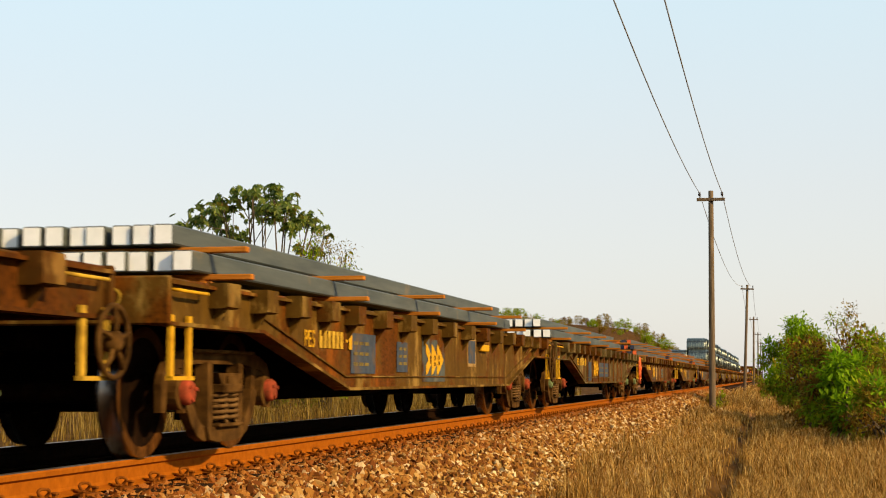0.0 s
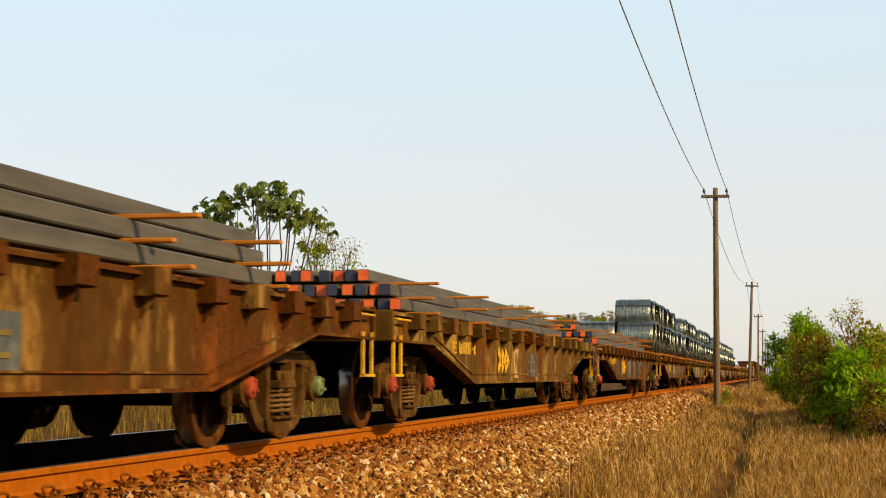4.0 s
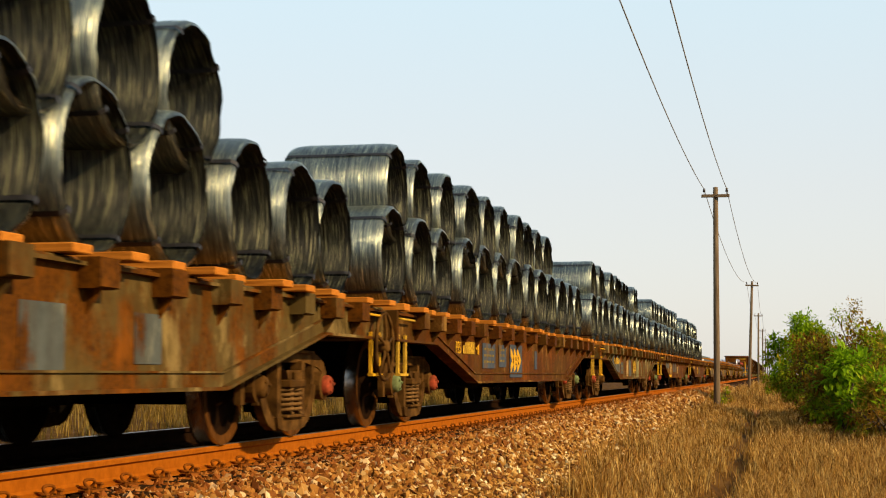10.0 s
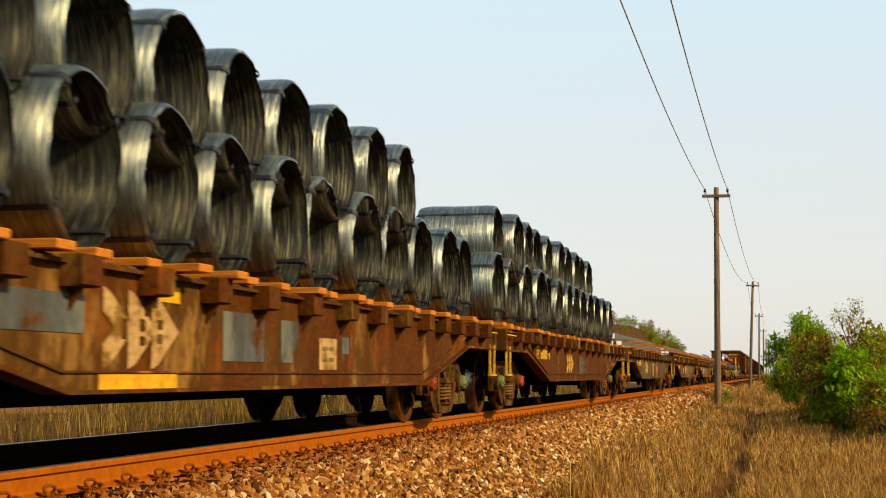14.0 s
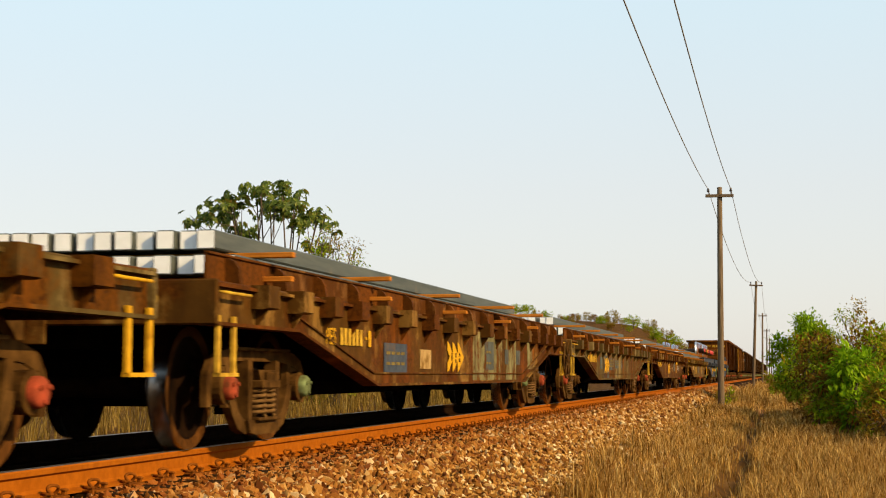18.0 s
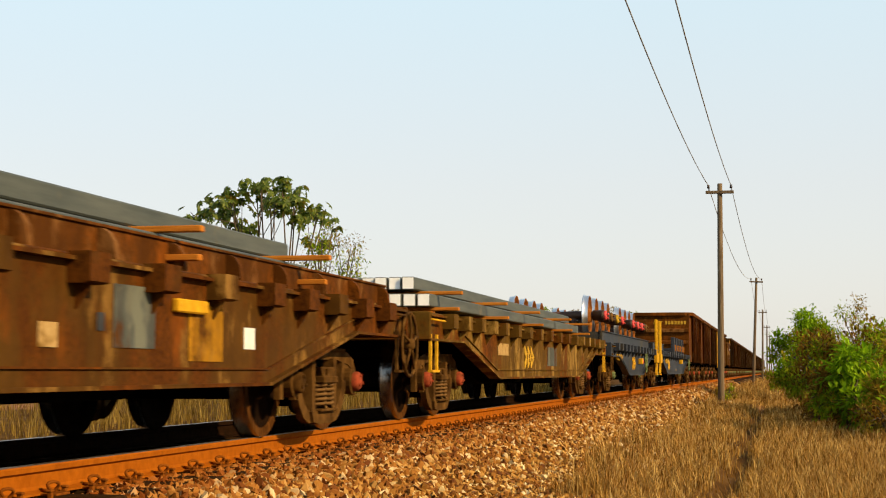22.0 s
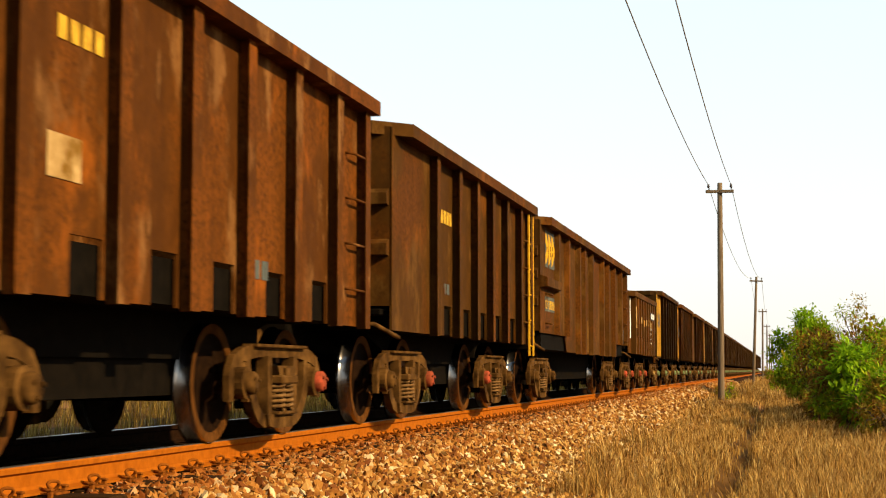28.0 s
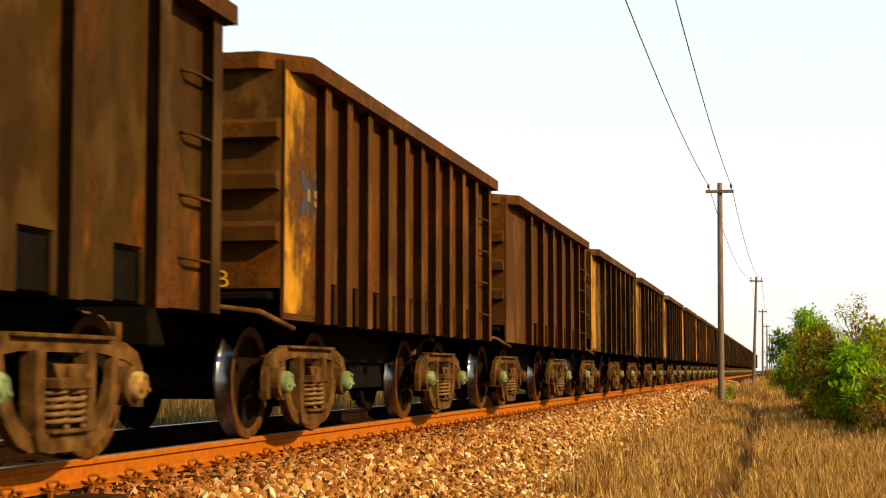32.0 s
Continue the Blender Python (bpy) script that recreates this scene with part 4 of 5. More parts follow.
    return Mesh().add(vs, fs).data("top_rim", M[mat])


def ladder_mesh(mat, z0, z1):
    l = Mesh()
    for y in (0.0, 0.36):
        l.box(-0.012, 0.018, y, y + 0.045, z0, z1, 0.004)
    k = int((z1 - z0) / 0.38)
    for i in range(k):
        z = z0 + 0.15 + i * 0.38
        l.tube([(0.0, 0.02, z), (0.0, 0.385, z)], 0.011, 5)
    return l.data("ladder", M[mat])


def hopper(L, mat, ribs, caps, label, top=3.0, low=0.93, ladder=None, corner=None, far=False, notches=True, half=1.335, ledges=(2.22, 1.72), steps=True, rib_kind="tee", belly=False):
    """A high-sided ore wagon: plate walls, ribs, a wide top rim and a ledged end."""
    w = thing("hopper_wagon", None, None, label, "railway wagon", "wagons of the train")
    mt = M[mat]
    y0, y1 = 0.10, L - 0.12
    out = [(y0, top - 0.06), (y0, low), (y1, low), (y1, top - 0.06)]
    if notches:
        bot = [(y0, low)]
        notch = 0.48 if ribs[2] - ribs[1] > 0.9 else 0.30
        for y in ribs[1:-1]:
            bot += [(y - notch, low), (y - notch, low + 0.34), (y - 0.07, low + 0.34), (y - 0.07, low)]
        out = [(y0, top - 0.06)] + bot + [(y1, low), (y1, top - 0.06)]
    if belly:
        out = [(y0, top - 0.06), (y0, 1.14), (2.95, 1.14), (3.15, low), (L - 3.0, low), (L - 2.75, 1.14), (y1, 1.14), (y1, top - 0.06)]
    wall = Mesh().prism(out, "x", -0.012, 0.012).data("side_wall", mt)
    outline = {"tee": [(0.0, -0.02), (0.085, -0.02), (0.085, -0.075), (0.10, -0.08), (0.10, 0.08), (0.085, 0.075), (0.085, 0.02), (0.0, 0.02)],
               "hat": [(0.0, -0.12), (0.085, -0.085), (0.09, -0.08), (0.09, 0.08), (0.085, 0.085), (0.0, 0.12)],
               "box": [(0.0, -0.16), (0.125, -0.15), (0.13, -0.145), (0.13, 0.145), (0.125, 0.15), (0.0, 0.16)]}[rib_kind]
    rib = shared(("rib", mat, top, low, rib_kind), lambda: Mesh().prism(outline, "z", low - 0.02, top - 0.13).data("rib", mt))
    short_rib = shared(("rib", mat, top, 1.14, rib_kind), lambda: Mesh().prism(outline, "z", 1.14, top - 0.13).data("rib", mt))
    for s in (-1, 1):
        if far and s < 0:
            part("side_wall", wall, None, w, m=pose(-half, 0, 0))
            continue
        turn = pose(0, 0, 0) if s > 0 else pose(0, L, 0, 0, 0, 180)
        part("side_wall", wall, None, w, m=pose(s * half, 0, 0))
        for y in ribs:
            part("rib", short_rib if belly and not 3.1 < y < L - 2.8 else rib, None, w, m=pose(s * (half + 0.012), y, 0, 0, 0, 0 if s > 0 else 180))
    part("top_rim", rim_mesh(L, mat, half + 0.17, top - 0.13, top), None, w)
    end = Mesh().box(-half, half, 0.10, 0.125, 1.17, top - 0.05)
    ends = end.data("end_wall", M["hopper_red"] if mat == "hopper_red" else mt)
    back = Mesh().box(-half, half, L - 0.145, L - 0.12, 1.17, top - 0.05).data("end_wall", mt)
    e0 = part("end_wall", ends, None, w)
    part("end_wall", back, None, w)
    for z in ledges:
        part("end_ledge", shared(("ledge", mat, half), lambda: Mesh().prism([(-0.005, 0.06), (0.10, 0.11), (0.10, -0.06), (0.0, -0.05)], "x", -half + 0.02, half - 0.02).data("end_ledge", mt)), None, e0, m=pose(0, 0, z))
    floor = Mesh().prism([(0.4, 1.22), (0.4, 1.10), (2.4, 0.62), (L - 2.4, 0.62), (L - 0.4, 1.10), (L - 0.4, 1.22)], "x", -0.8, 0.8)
    # this block fills the wall notches with the shade-black colour
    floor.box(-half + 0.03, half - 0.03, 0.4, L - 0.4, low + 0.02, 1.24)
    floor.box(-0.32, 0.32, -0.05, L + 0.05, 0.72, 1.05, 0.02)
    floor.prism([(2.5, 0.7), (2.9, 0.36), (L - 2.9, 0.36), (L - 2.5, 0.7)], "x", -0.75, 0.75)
    part("underframe", floor, M["under"], w, "floor and centre sill coloured black for underframe shade")
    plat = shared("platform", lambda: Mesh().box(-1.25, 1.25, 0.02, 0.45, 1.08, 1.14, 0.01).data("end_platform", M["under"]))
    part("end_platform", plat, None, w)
    part("end_platform", plat, None, w, m=pose(0, L, 0, 0, 0, 180))
    if not far:
        for y, tr in ((0.0, pose(0, 0, 0)), (L, pose(0, L, 0, 0, 0, 180))):
            part("coupler", shared("coupler", coupler_mesh), None, w, m=tr @ pose(0, -0.35, -0.05))
            part("uncoupling_lever", shared("lever", lambda: Mesh().tube([(0, -0.35, 1.08), (0.9, -0.32, 1.02), (1.25, -0.18, 0.98), (1.38, 0.25, 0.86)], 0.022, 6).data("uncoupling_lever", M["bogie"])), None, w, m=tr)
        for z in (1.25, 1.65, 2.05, 2.45)[: 4 if steps else 0]:
            part("grab_handle", shared(("grab", mat), lambda: handle_mesh(mat, 0.38)), None, w, m=pose(half + 0.012, L - 0.62, z))
    if ladder:
        part("ladder", shared(("ladder", ladder, top), lambda: ladder_mesh(ladder, 0.75, top - 0.15)), None, w, m=pose(half + 0.10, L - 0.50, 0))
    if corner:
        part("painted_panel", shared(("corner", corner, top), lambda: panel_mesh(corner, ribs[0] - 0.14, top - 0.13 - low - 0.05)), None, w, m=pose(half + 0.014, 0.11, low + 0.05))
    bogie(w, 0.62 + BASE / 2, caps)
    bogie(w, L - 0.88 - BASE / 2, caps[::-1])
    return w


RIBS_A = [1.79, 2.97, 4.06, 5.10, 6.18, 7.32, 8.21]
RIBS_B = [0.95, 1.60, 2.28, 3.02, 3.70, 4.39, 5.07, 5.78, 6.51, 7.29, 8.16]
HL = 8.42
XH = 1.335 + 0.016


def hoppers():
    w = hopper(HL, "hopper_red", RIBS_A, ("bogie", "red"), "red-rust hopper wagon with a ledged end")
    part("end_letters", lettering("GDT", 0.19, M["dirtyyellow"]), None, w, m=pose(-0.15, 0.094, 2.50, 0, 0, -90))
    part("stencil_line", bars_mesh("dirtyyellow", 7, 0.09, 0.14, 0.04), None, w, m=pose(0.35, 0.094, 2.50, 0, 0, -90))
    on_train(w, 318.9)
    w = hopper(HL, "hopper_red", RIBS_A, ("red", "bogie"), "red-brown rusty hopper wagon with plate sides")
    mark(w, XH, 2.3, 2.30, "bars", "dirtyyellow", 4, 0.10, 0.13, 0.05)
    mark(w, XH, 2.2, 1.55, "panel", "pale", 0.4, 0.24)
    mark(w, XH, 5.4, 1.2, "bars", "panel", 2, 0.14, 0.14, 0.05)
    on_train(w, 328.45)
    w = hopper(HL, "hopper", RIBS_A, ("bogie", "red"), "brown rusty hopper wagon with a yellow ladder", ladder="yellow")
    mark(w, XH, 2.3, 2.20, "bars", "dirtyyellow", 4, 0.11, 0.15, 0.04)
    mark(w, XH, 2.45, 1.40, "bars", "panel", 2, 0.12, 0.12, 0.05)
    on_train(w, 337.82)
    # the long one with a shallow middle
    L = 13.65
    w = hopper(L, "hopper", [1.75, 3.0, 4.5, 5.3, 6.5, 8.4, 9.4, 10.7, 12.2, 13.4], ("bogie", "bogie"), "long brown rusty hopper wagon with a grey panel", rib_kind="hat", belly=True, low=0.86, notches=False, ledges=(2.42, 2.06, 1.62))
    mark(w, XH, 0.6, 2.22, "panel", "panel", 1.1, 0.60)
    mark(w, XH + 0.004, 0.62, 2.52, "chevrons", "yellow", 1.0, 0.52)
    mark(w, XH, 0.55, 1.50, "panel", "panel", 1.15, 0.24)
    mark(w, XH + 0.004, 0.58, 1.54, "GPS", "dirtyyellow", 0.2)
    mark(w, XH + 0.004, 1.02, 1.54, "bars", "dirtyyellow", 5, 0.08, 0.14, 0.04)
    part("side_band", Mesh().prism([(0.0, 0.10), (0.12, 0.06), (0.12, -0.08), (0.0, -0.10)], "y", 0.1, 1.75), M["hopper"], w, m=pose(XH - 0.004, 0, 1.96))
    mark(w, XH, 8.6, 1.22, "panel", "pale", 0.6, 0.28)
    mark(w, XH, 12.36, 1.18, "panel", "panel", 0.85, 0.34)
    for k in range(3):
        mark(w, XH + 0.004, 12.42, 1.22 + 0.09 * k, "bars", "dirtyyellow", 3, 0.16, 0.03, 0.06)
    for z in (1.78, 1.30):
        part("grab_handle", shared(("grab", "hopper"), lambda: handle_mesh("hopper", 0.38)), None, w, m=pose(XH, 0.62, z))
    mark(w, XH - 0.003, 5.42, 0.90, "panel", "tanpatch", 0.95, 0.62)
    mark(w, XH, 7.1, 1.22, "bars", "dirtyyellow", 1, 0.16, 0.03, 0.05)
    mark(w, XH, 7.1, 1.30, "bars", "dirtyyellow", 1, 0.16, 0.03, 0.05)
    mark(w, XH, 7.1, 1.38, "bars", "dirtyyellow", 1, 0.16, 0.03, 0.05)
    on_train(w, 347.35)
    # the short, lower one
    w = hopper(7.35, "hopper", [0.95, 1.7, 2.45, 3.2, 3.95, 4.7, 5.4, 6.1, 6.75], ("red", "red"), "short brown ribbed hopper wagon with a white number board", top=2.55, low=0.98, ladder="hopper", notches=True, ledges=(1.9, 1.5), half=1.33, rib_kind="box")
    shelf = Mesh().prism([(0.0, 1.0), (0.085, 1.0), (0.105, 1.40), (0.15, 1.41), (0.15, 1.425), (0.0, 1.425)], "y", 0.0, 0.42).data("bay_ledge", M["hopper"])
    for y in (1.12, 1.87, 2.62, 3.37, 4.12, 4.85, 5.55, 6.22):
        part("bay_ledge", shelf, None, w, m=pose(1.342, y, -0.06 * (y > 3)))
    part("end_letters", lettering("5", 0.26, M["white"]), None, w, m=pose(0.75, 0.094, 2.16, 0, 0, -90))
    part("number_board", Mesh().box(0.14, 0.155, 5.26, 6.4, 1.97, 2.17), M["black"], w, "black board with white bars", m=pose(1.33, 0, 0))
    part("stencil_line", bars_mesh("white", 8, 0.09, 0.14, 0.05), None, w, m=pose(1.33 + 0.157, 5.3, 2.0))
    mark(w, 1.3465, 0.46, 1.36, "panel", "white", 0.24, 1.02)
    for k in range(5):
        mark(w, 1.350, 0.52, 1.98 + 0.07 * k, "bars", "black", 2, 0.05, 0.03, 0.02)
    for k, y in enumerate((0.95, 1.7, 2.45, 3.2, 3.95, 4.7, 5.4)):
        mark(w, 1.474, y - 0.14, 1.72 + 0.03 * (k % 3) - (0.1 if k == 0 else 0), "panel", "peeling" if k % 2 else "pale", 0.28, 0.55 if k == 0 else 0.17)
    for k in range(4):
        mark(w, 1.474, 5.32, 1.28 + 0.13 * k, "bars", "white", 2, 0.07, 0.05, 0.03)
    on_train(w, 361.85)
    # the yellow-cornered one
    w = hopper(HL, "hopper_black", RIBS_A, ("pale", "mint"), "dark rusty hopper wagon with a yellow corner panel", corner="ochre")
    mark(w, XH + 0.004, 0.42, 2.10, "chevrons", "black", 0.95, 0.44)
    mark(w, XH, 2.35, 1.9, "bars", "hopper_red", 3, 0.12, 0.16, 0.05)
    for z in (2.02, 1.52):
        part("step_plate", shared("endstep", lambda: Mesh().box(0, 0.42, -0.13, 0.0, -0.012, 0.012, 0.004).box(0, 0.42, -0.005, 0.0, -0.09, 0.0).data("step_plate", M["panel"])), None, w, "grey steel step plate", m=pose(0.55, 0.09, z))
        part("brake_rod", shared("endrod", lambda: Mesh().tube([(0.62, -0.10, 0.0), (0.75, -0.11, -0.06), (1.10, -0.11, -0.26)], 0.022, 7).data("brake_rod", M["panel"])), None, w, "bent grey steel rod", m=pose(0, 0.09, z - 0.03))
    mark(w, XH, 2.3, 1.45, "bars", "panel", 2, 0.14, 0.05, 0.05)
    on_train(w, 370.85)
    w = hopper(HL, "hopper", RIBS_B, ("mint", "mint"), "tan-brown rusty ribbed hopper wagon with peeling yellow corner", corner="peeling", ledges=(2.38, 1.98, 1.58))
    mark(w, XH + 0.004, 0.5, 1.95, "chevrons", "black", 0.7, 0.40)
    part("end_letters", lettering("B", 0.19, M["yellow"]), None, w, m=pose(0.80, 0.094, 1.18, 0, 0, -90))
    on_train(w, 380.66)
    w = hopper(HL, "hopper", RIBS_A, ("mint", "bogie"), "tan-brown rusty hopper wagon with plate sides", ledges=(2.38, 1.98, 1.58))
    on_train(w, 390.45)
    w = hopper(HL, "hopper_dark", RIBS_A, ("mint", "bogie"), "dark brown hopper wagon with a yellow corner", corner="peeling", ledges=(2.38, 1.98, 1.58))
    on_train(w, 400.25)
    on_train(copy_thing(w, Matrix()), 410.05)
    on_train(copy_thing(w, Matrix()), 419.85)
    w = hopper(HL, "hopper_dark", RIBS_B, ("mint", "mint"), "dark brown ore wagon far down the train", corner="peeling", far=True)
    on_train(w, 429.65)
    for k in range(1, 20):
        on_train(copy_thing(w, Matrix()), 429.65 + 9.8 * k)


hoppers()

# ------------------------------------------------------------------ loads


def coil_mesh(seed):
    """A compacted coil of wire lying on its side, its axis along X, slightly sagged and uneven."""
    n, half = 48, 0.58
    outer = [(0.462, half - 0.004), (0.482, half - 0.012), (0.494, half - 0.05), (0.5, half - 0.16), (0.497, 0.0), (0.5, -half + 0.16), (0.494, -half + 0.05), (0.482, -half + 0.012), (0.462, -half + 0.004)]
    c = Mesh().lathe(outer, n, caps=False)
    # the bore gets the darker colour that stands for its shade
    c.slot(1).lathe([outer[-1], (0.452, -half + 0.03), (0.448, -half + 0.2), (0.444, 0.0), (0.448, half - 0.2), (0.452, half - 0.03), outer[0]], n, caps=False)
    out = []
    for x, y, z in c.v:
        r = math.hypot(y, z)
        a = math.atan2(z, y)
        k = 1 + 0.015 * noise.noise((math.cos(a) * 2.2, math.sin(a) * 2.2, seed)) + 0.014 * noise.noise((x * 7, math.cos(a) * 1.5, seed + 5))
        edge = max(0.0, abs(x) / half - 0.8)
        out.append((x + (0.012 + 0.06 * edge) * noise.noise((math.cos(a) * 3.5, math.sin(a) * 3.5, seed + 9 + (x > 0))), y * k * 1.06, z * k * 1.10))
    c.v = out
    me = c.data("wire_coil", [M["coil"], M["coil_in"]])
    bm = bmesh.new()
    bm.from_mesh(me)
    bmesh.ops.remove_doubles(bm, verts=bm.verts, dist=0.0004)
    bm.to_mesh(me)
    bm.free()
    return me


def strap_mesh():
    prof = [(0.444, 0.588), (0.476, 0.588), (0.504, 0.552), (0.507, -0.552), (0.476, -0.588), (0.444, -0.588), (0.434, -0.54), (0.434, 0.54)]
    s = Mesh()
    for k in range(len(prof)):
        (r0, x0), (r1, x1) = prof[k], prof[(k + 1) % len(prof)]
        s.add([(x0, -0.017, r0), (x1, -0.017, r1), (x1, 0.017, r1), (x0, 0.017, r0)], [(0, 1, 2, 3)])
    s.box(0.1, 0.19, -0.02, 0.02, 0.503, 0.514, 0.003)
    return s.data("strap", M["strap"])


COILS = []


def one_coil(seed):
    ob = thing("wire_coil", coil_mesh(seed), None, "bundled coil of dark grey steel wire rod", "wire coil", "wire coils on the train")
    for k in range(4):
        a = 45 + 90 * k + (seed % 3) * 9 - 9
        st = part("strap", shared("strap", strap_mesh), None, ob)
        st.matrix_basis = Matrix.Diagonal((1, 1.06, 1.10, 1)) @ pose(0, 0, 0, a, 0, 0)
    return ob


def plank(x0, x1, w, h, label, group):
    key = ("plank", round(x1 - x0, 2), w, h)
    me = shared(key, lambda: Mesh().box(x0, x1, 0, w, 0, h, 0.006).data("timber", M["timber"]))
    return thing("timber", me, None, label, "timber", group)


def coils_on(s, seed, n=13):
    rnd = random.Random(seed)
    first = 1.03
    step = 1.25
    base = DECK + 0.058
    for i in range(n):
        for row, xm in ((0, 0.62), (1, -0.62)):
            ob = copy_thing(COILS[rnd.randrange(len(COILS))], Matrix())
            on_train(ob, s + first + i * step + rnd.uniform(-0.03, 0.03), xm + rnd.uniform(-0.05, 0.05), base + 0.54, rnd.choice((0, 180)) + rnd.uniform(-2, 2))
        if i < 10:
            ob = copy_thing(COILS[rnd.randrange(len(COILS))], Matrix())
            on_train(ob, s + first + (i + 0.5) * step - 0.16 + rnd.uniform(-0.03, 0.03), 0.55 + rnd.uniform(-0.06, 0.06), base + 0.54 + 0.725, rnd.choice((0, 180)) + rnd.uniform(-2, 2))
        for dy in (-0.42, 0.22):
            on_train(plank(-1.55, 1.55, 0.21, 0.052, "orange timber dunnage under wire coils", "dunnage timbers"), s + first + i * step + dy + rnd.uniform(-0.05, 0.05), rnd.uniform(-0.08, 0.08), DECK + 0.004, rnd.uniform(-2.5, 2.5))
    on_train(plank(-1.5, 1.5, 0.22, 0.07, "orange timber beam across the wagon deck", "dunnage timbers"), s + 0.12, 0, DECK + 0.004)


def billet(L, size, body, end):
    b = Mesh().prism([(-size / 2 + 0.012, 0), (size / 2 - 0.012, 0), (size / 2, 0.012), (size / 2, size - 0.012), (size / 2 - 0.012, size), (-size / 2 + 0.012, size), (-size / 2, size - 0.012), (-size / 2, 0.012)], "y", 0, L)
    return b.data("steel_billet", M[body])


def end_cap(size, mat):
    return Mesh().box(-size / 2 + 0.008, size / 2 - 0.008, -0.003, 0.0, 0.008, size - 0.008).data("painted_end", M[mat])


def billets_on(s, seed, layers, L, size, body, ends, first, label, lift=0.105, gap=0.045):
    """Layers of long billets: each is (number, place of the right edge, spacing)."""
    rnd = random.Random(seed)
    me = shared(("billet", L, size, body), lambda: billet(L, size, body, ends))
    z = DECK + lift
    spots = [0.35, 3.4, 6.6, 9.8, L - 0.5]
    for y in spots:
        on_train(plank(-1.16, 1.16, 0.14, lift - 0.046, "timber bearer under steel billets", "dunnage timbers"), s + first + y, 0, DECK + 0.004)
        on_train(plank(-1.48, 1.48, 0.07, gap - 0.004, "orange timber spacer between layers of billets", "spacer timbers"), s + first + y, rnd.uniform(-0.02, 0.10), DECK + lift - 0.041)
    for li, (n, right, pitch) in enumerate(layers):
        for i in range(n):
            ob = thing("steel_billet", me, None, label, "steel billet", "steel billets on the train")
            cols = ends if isinstance(ends, (list, tuple)) else [ends]
            c = cols[(i + li) % len(cols)]
            part("painted_end", shared(("end", size, c), lambda: end_cap(size, c)), None, ob, m=pose(0, -0.001, 0))
            on_train(ob, s + first + rnd.uniform(-0.05, 0.06) + 0.08 * li, right - size / 2 - i * pitch - (rnd.uniform(0, 0.05) if rnd.random() < 0.3 else 0), z)
        z += size + 0.002
        if li < len(layers) - 1:
            for y in spots:
                on_train(plank(-1.48, 1.48, 0.07, gap - 0.004, "orange timber spacer between layers of billets", "spacer timbers"), s + first + y + rnd.uniform(-0.1, 0.1), rnd.uniform(-0.04, 0.10), z)
            z += gap


def new_wheelset():
    ob = thing("spare_wheelset", shared("spareaxle", lambda: Mesh().lathe([(0.075, -1.02), (0.085, -0.98), (0.10, -0.9), (0.10, -0.5), (0.082, 0), (0.10, 0.5), (0.10, 0.9), (0.085, 0.98), (0.075, 1.02)], 16).data("axle", M["axlebrown"])), None,
               "new railway wheelset with bright treads resting in cradles", "railway wheelset", "spare wheelsets on the wagon")
    d = lambda: Mesh().lathe([(0.10, -0.09), (0.13, -0.09), (0.15, -0.02), (0.38, -0.006), (0.39, -0.07), (0.46, -0.07)], 36, caps=False).lathe(
        [(0.445, 0.065), (0.40, 0.065), (0.385, 0.018), (0.16, 0.032), (0.14, 0.10), (0.10, 0.10)], 36, caps=False).slot(1).lathe(
        [(0.46, -0.07), (0.472, -0.055), (0.466, -0.045), (0.448, -0.030), (0.445, 0.065)], 36, caps=False).data("wheel", [M["freshrust"], M["machined"]])
    for s in (-1, 1):
        part("wheel", shared("sparewheel", d), None, ob, m=pose(s * GAUGE / 2, 0, 0, 0, 0, 0 if s > 0 else 180))
    return ob


def spare_cap(mat):
    """A bolted end cap with a locking plate."""
    def make():
        c = Mesh().lathe([(0.100, 0.115), (0.108, 0.125), (0.108, 0.165), (0.085, 0.180), (0.03, 0.182)], 20)
        for k in range(3):
            a = 2 * math.pi * k / 3 + 0.5
            c.lathe([(0.024, 0.175), (0.024, 0.215), (0.015, 0.222)], 6, (0, 0.060 * math.cos(a), 0.060 * math.sin(a)), smooth=False)
        return c.data("bearing_cap", M[mat])
    return shared(("sparecap", mat), make)


def wheelsets_on(s):
    pal = ["pinkred", "spring", "dirtyyellow", "pinkred", "pinkred", "pinkred", "pinkred", "spring"]
    ys = [0.75, 2.05, 3.30, 4.50, 7.40, 8.76, 9.95, 11.30]
    cradle = Mesh().prism([(-0.25, 0.0), (0.25, 0.0), (0.22, 0.55), (0.10, 0.50), (-0.10, 0.50), (-0.22, 0.55)], "x", -0.05, 0.05).data("cradle", M["axlebrown"])
    for k, y in enumerate(ys):
        ob = new_wheelset()
        cap = shared("sparehousing", lambda: Mesh().lathe([(0.105, -0.14), (0.118, -0.13), (0.118, 0.05), (0.124, 0.06), (0.124, 0.10), (0.10, 0.12)], 20).data("bearing_housing", M["greasy"]))
        face = spare_cap(pal[k])
        for q in (-1, 1):
            hb = part("bearing_housing", cap, None, ob, m=pose(q * 1.10, 0, 0, 0, 0, 0 if q > 0 else 180))
            part("bearing_cap", face, None, hb)
        if k == 0:
            for x in (-0.35, -0.15):
                part("red_band", shared("redband", lambda: Mesh().lathe([(0.094, -0.05), (0.098, -0.045), (0.098, 0.045), (0.094, 0.05)], 16).data("red_band", M["red"])), None, ob, m=pose(x, 0, 0))
        z = 1.785
        on_train(ob, s + y, 0.0, z)
        for x in (-0.55, 0.55):
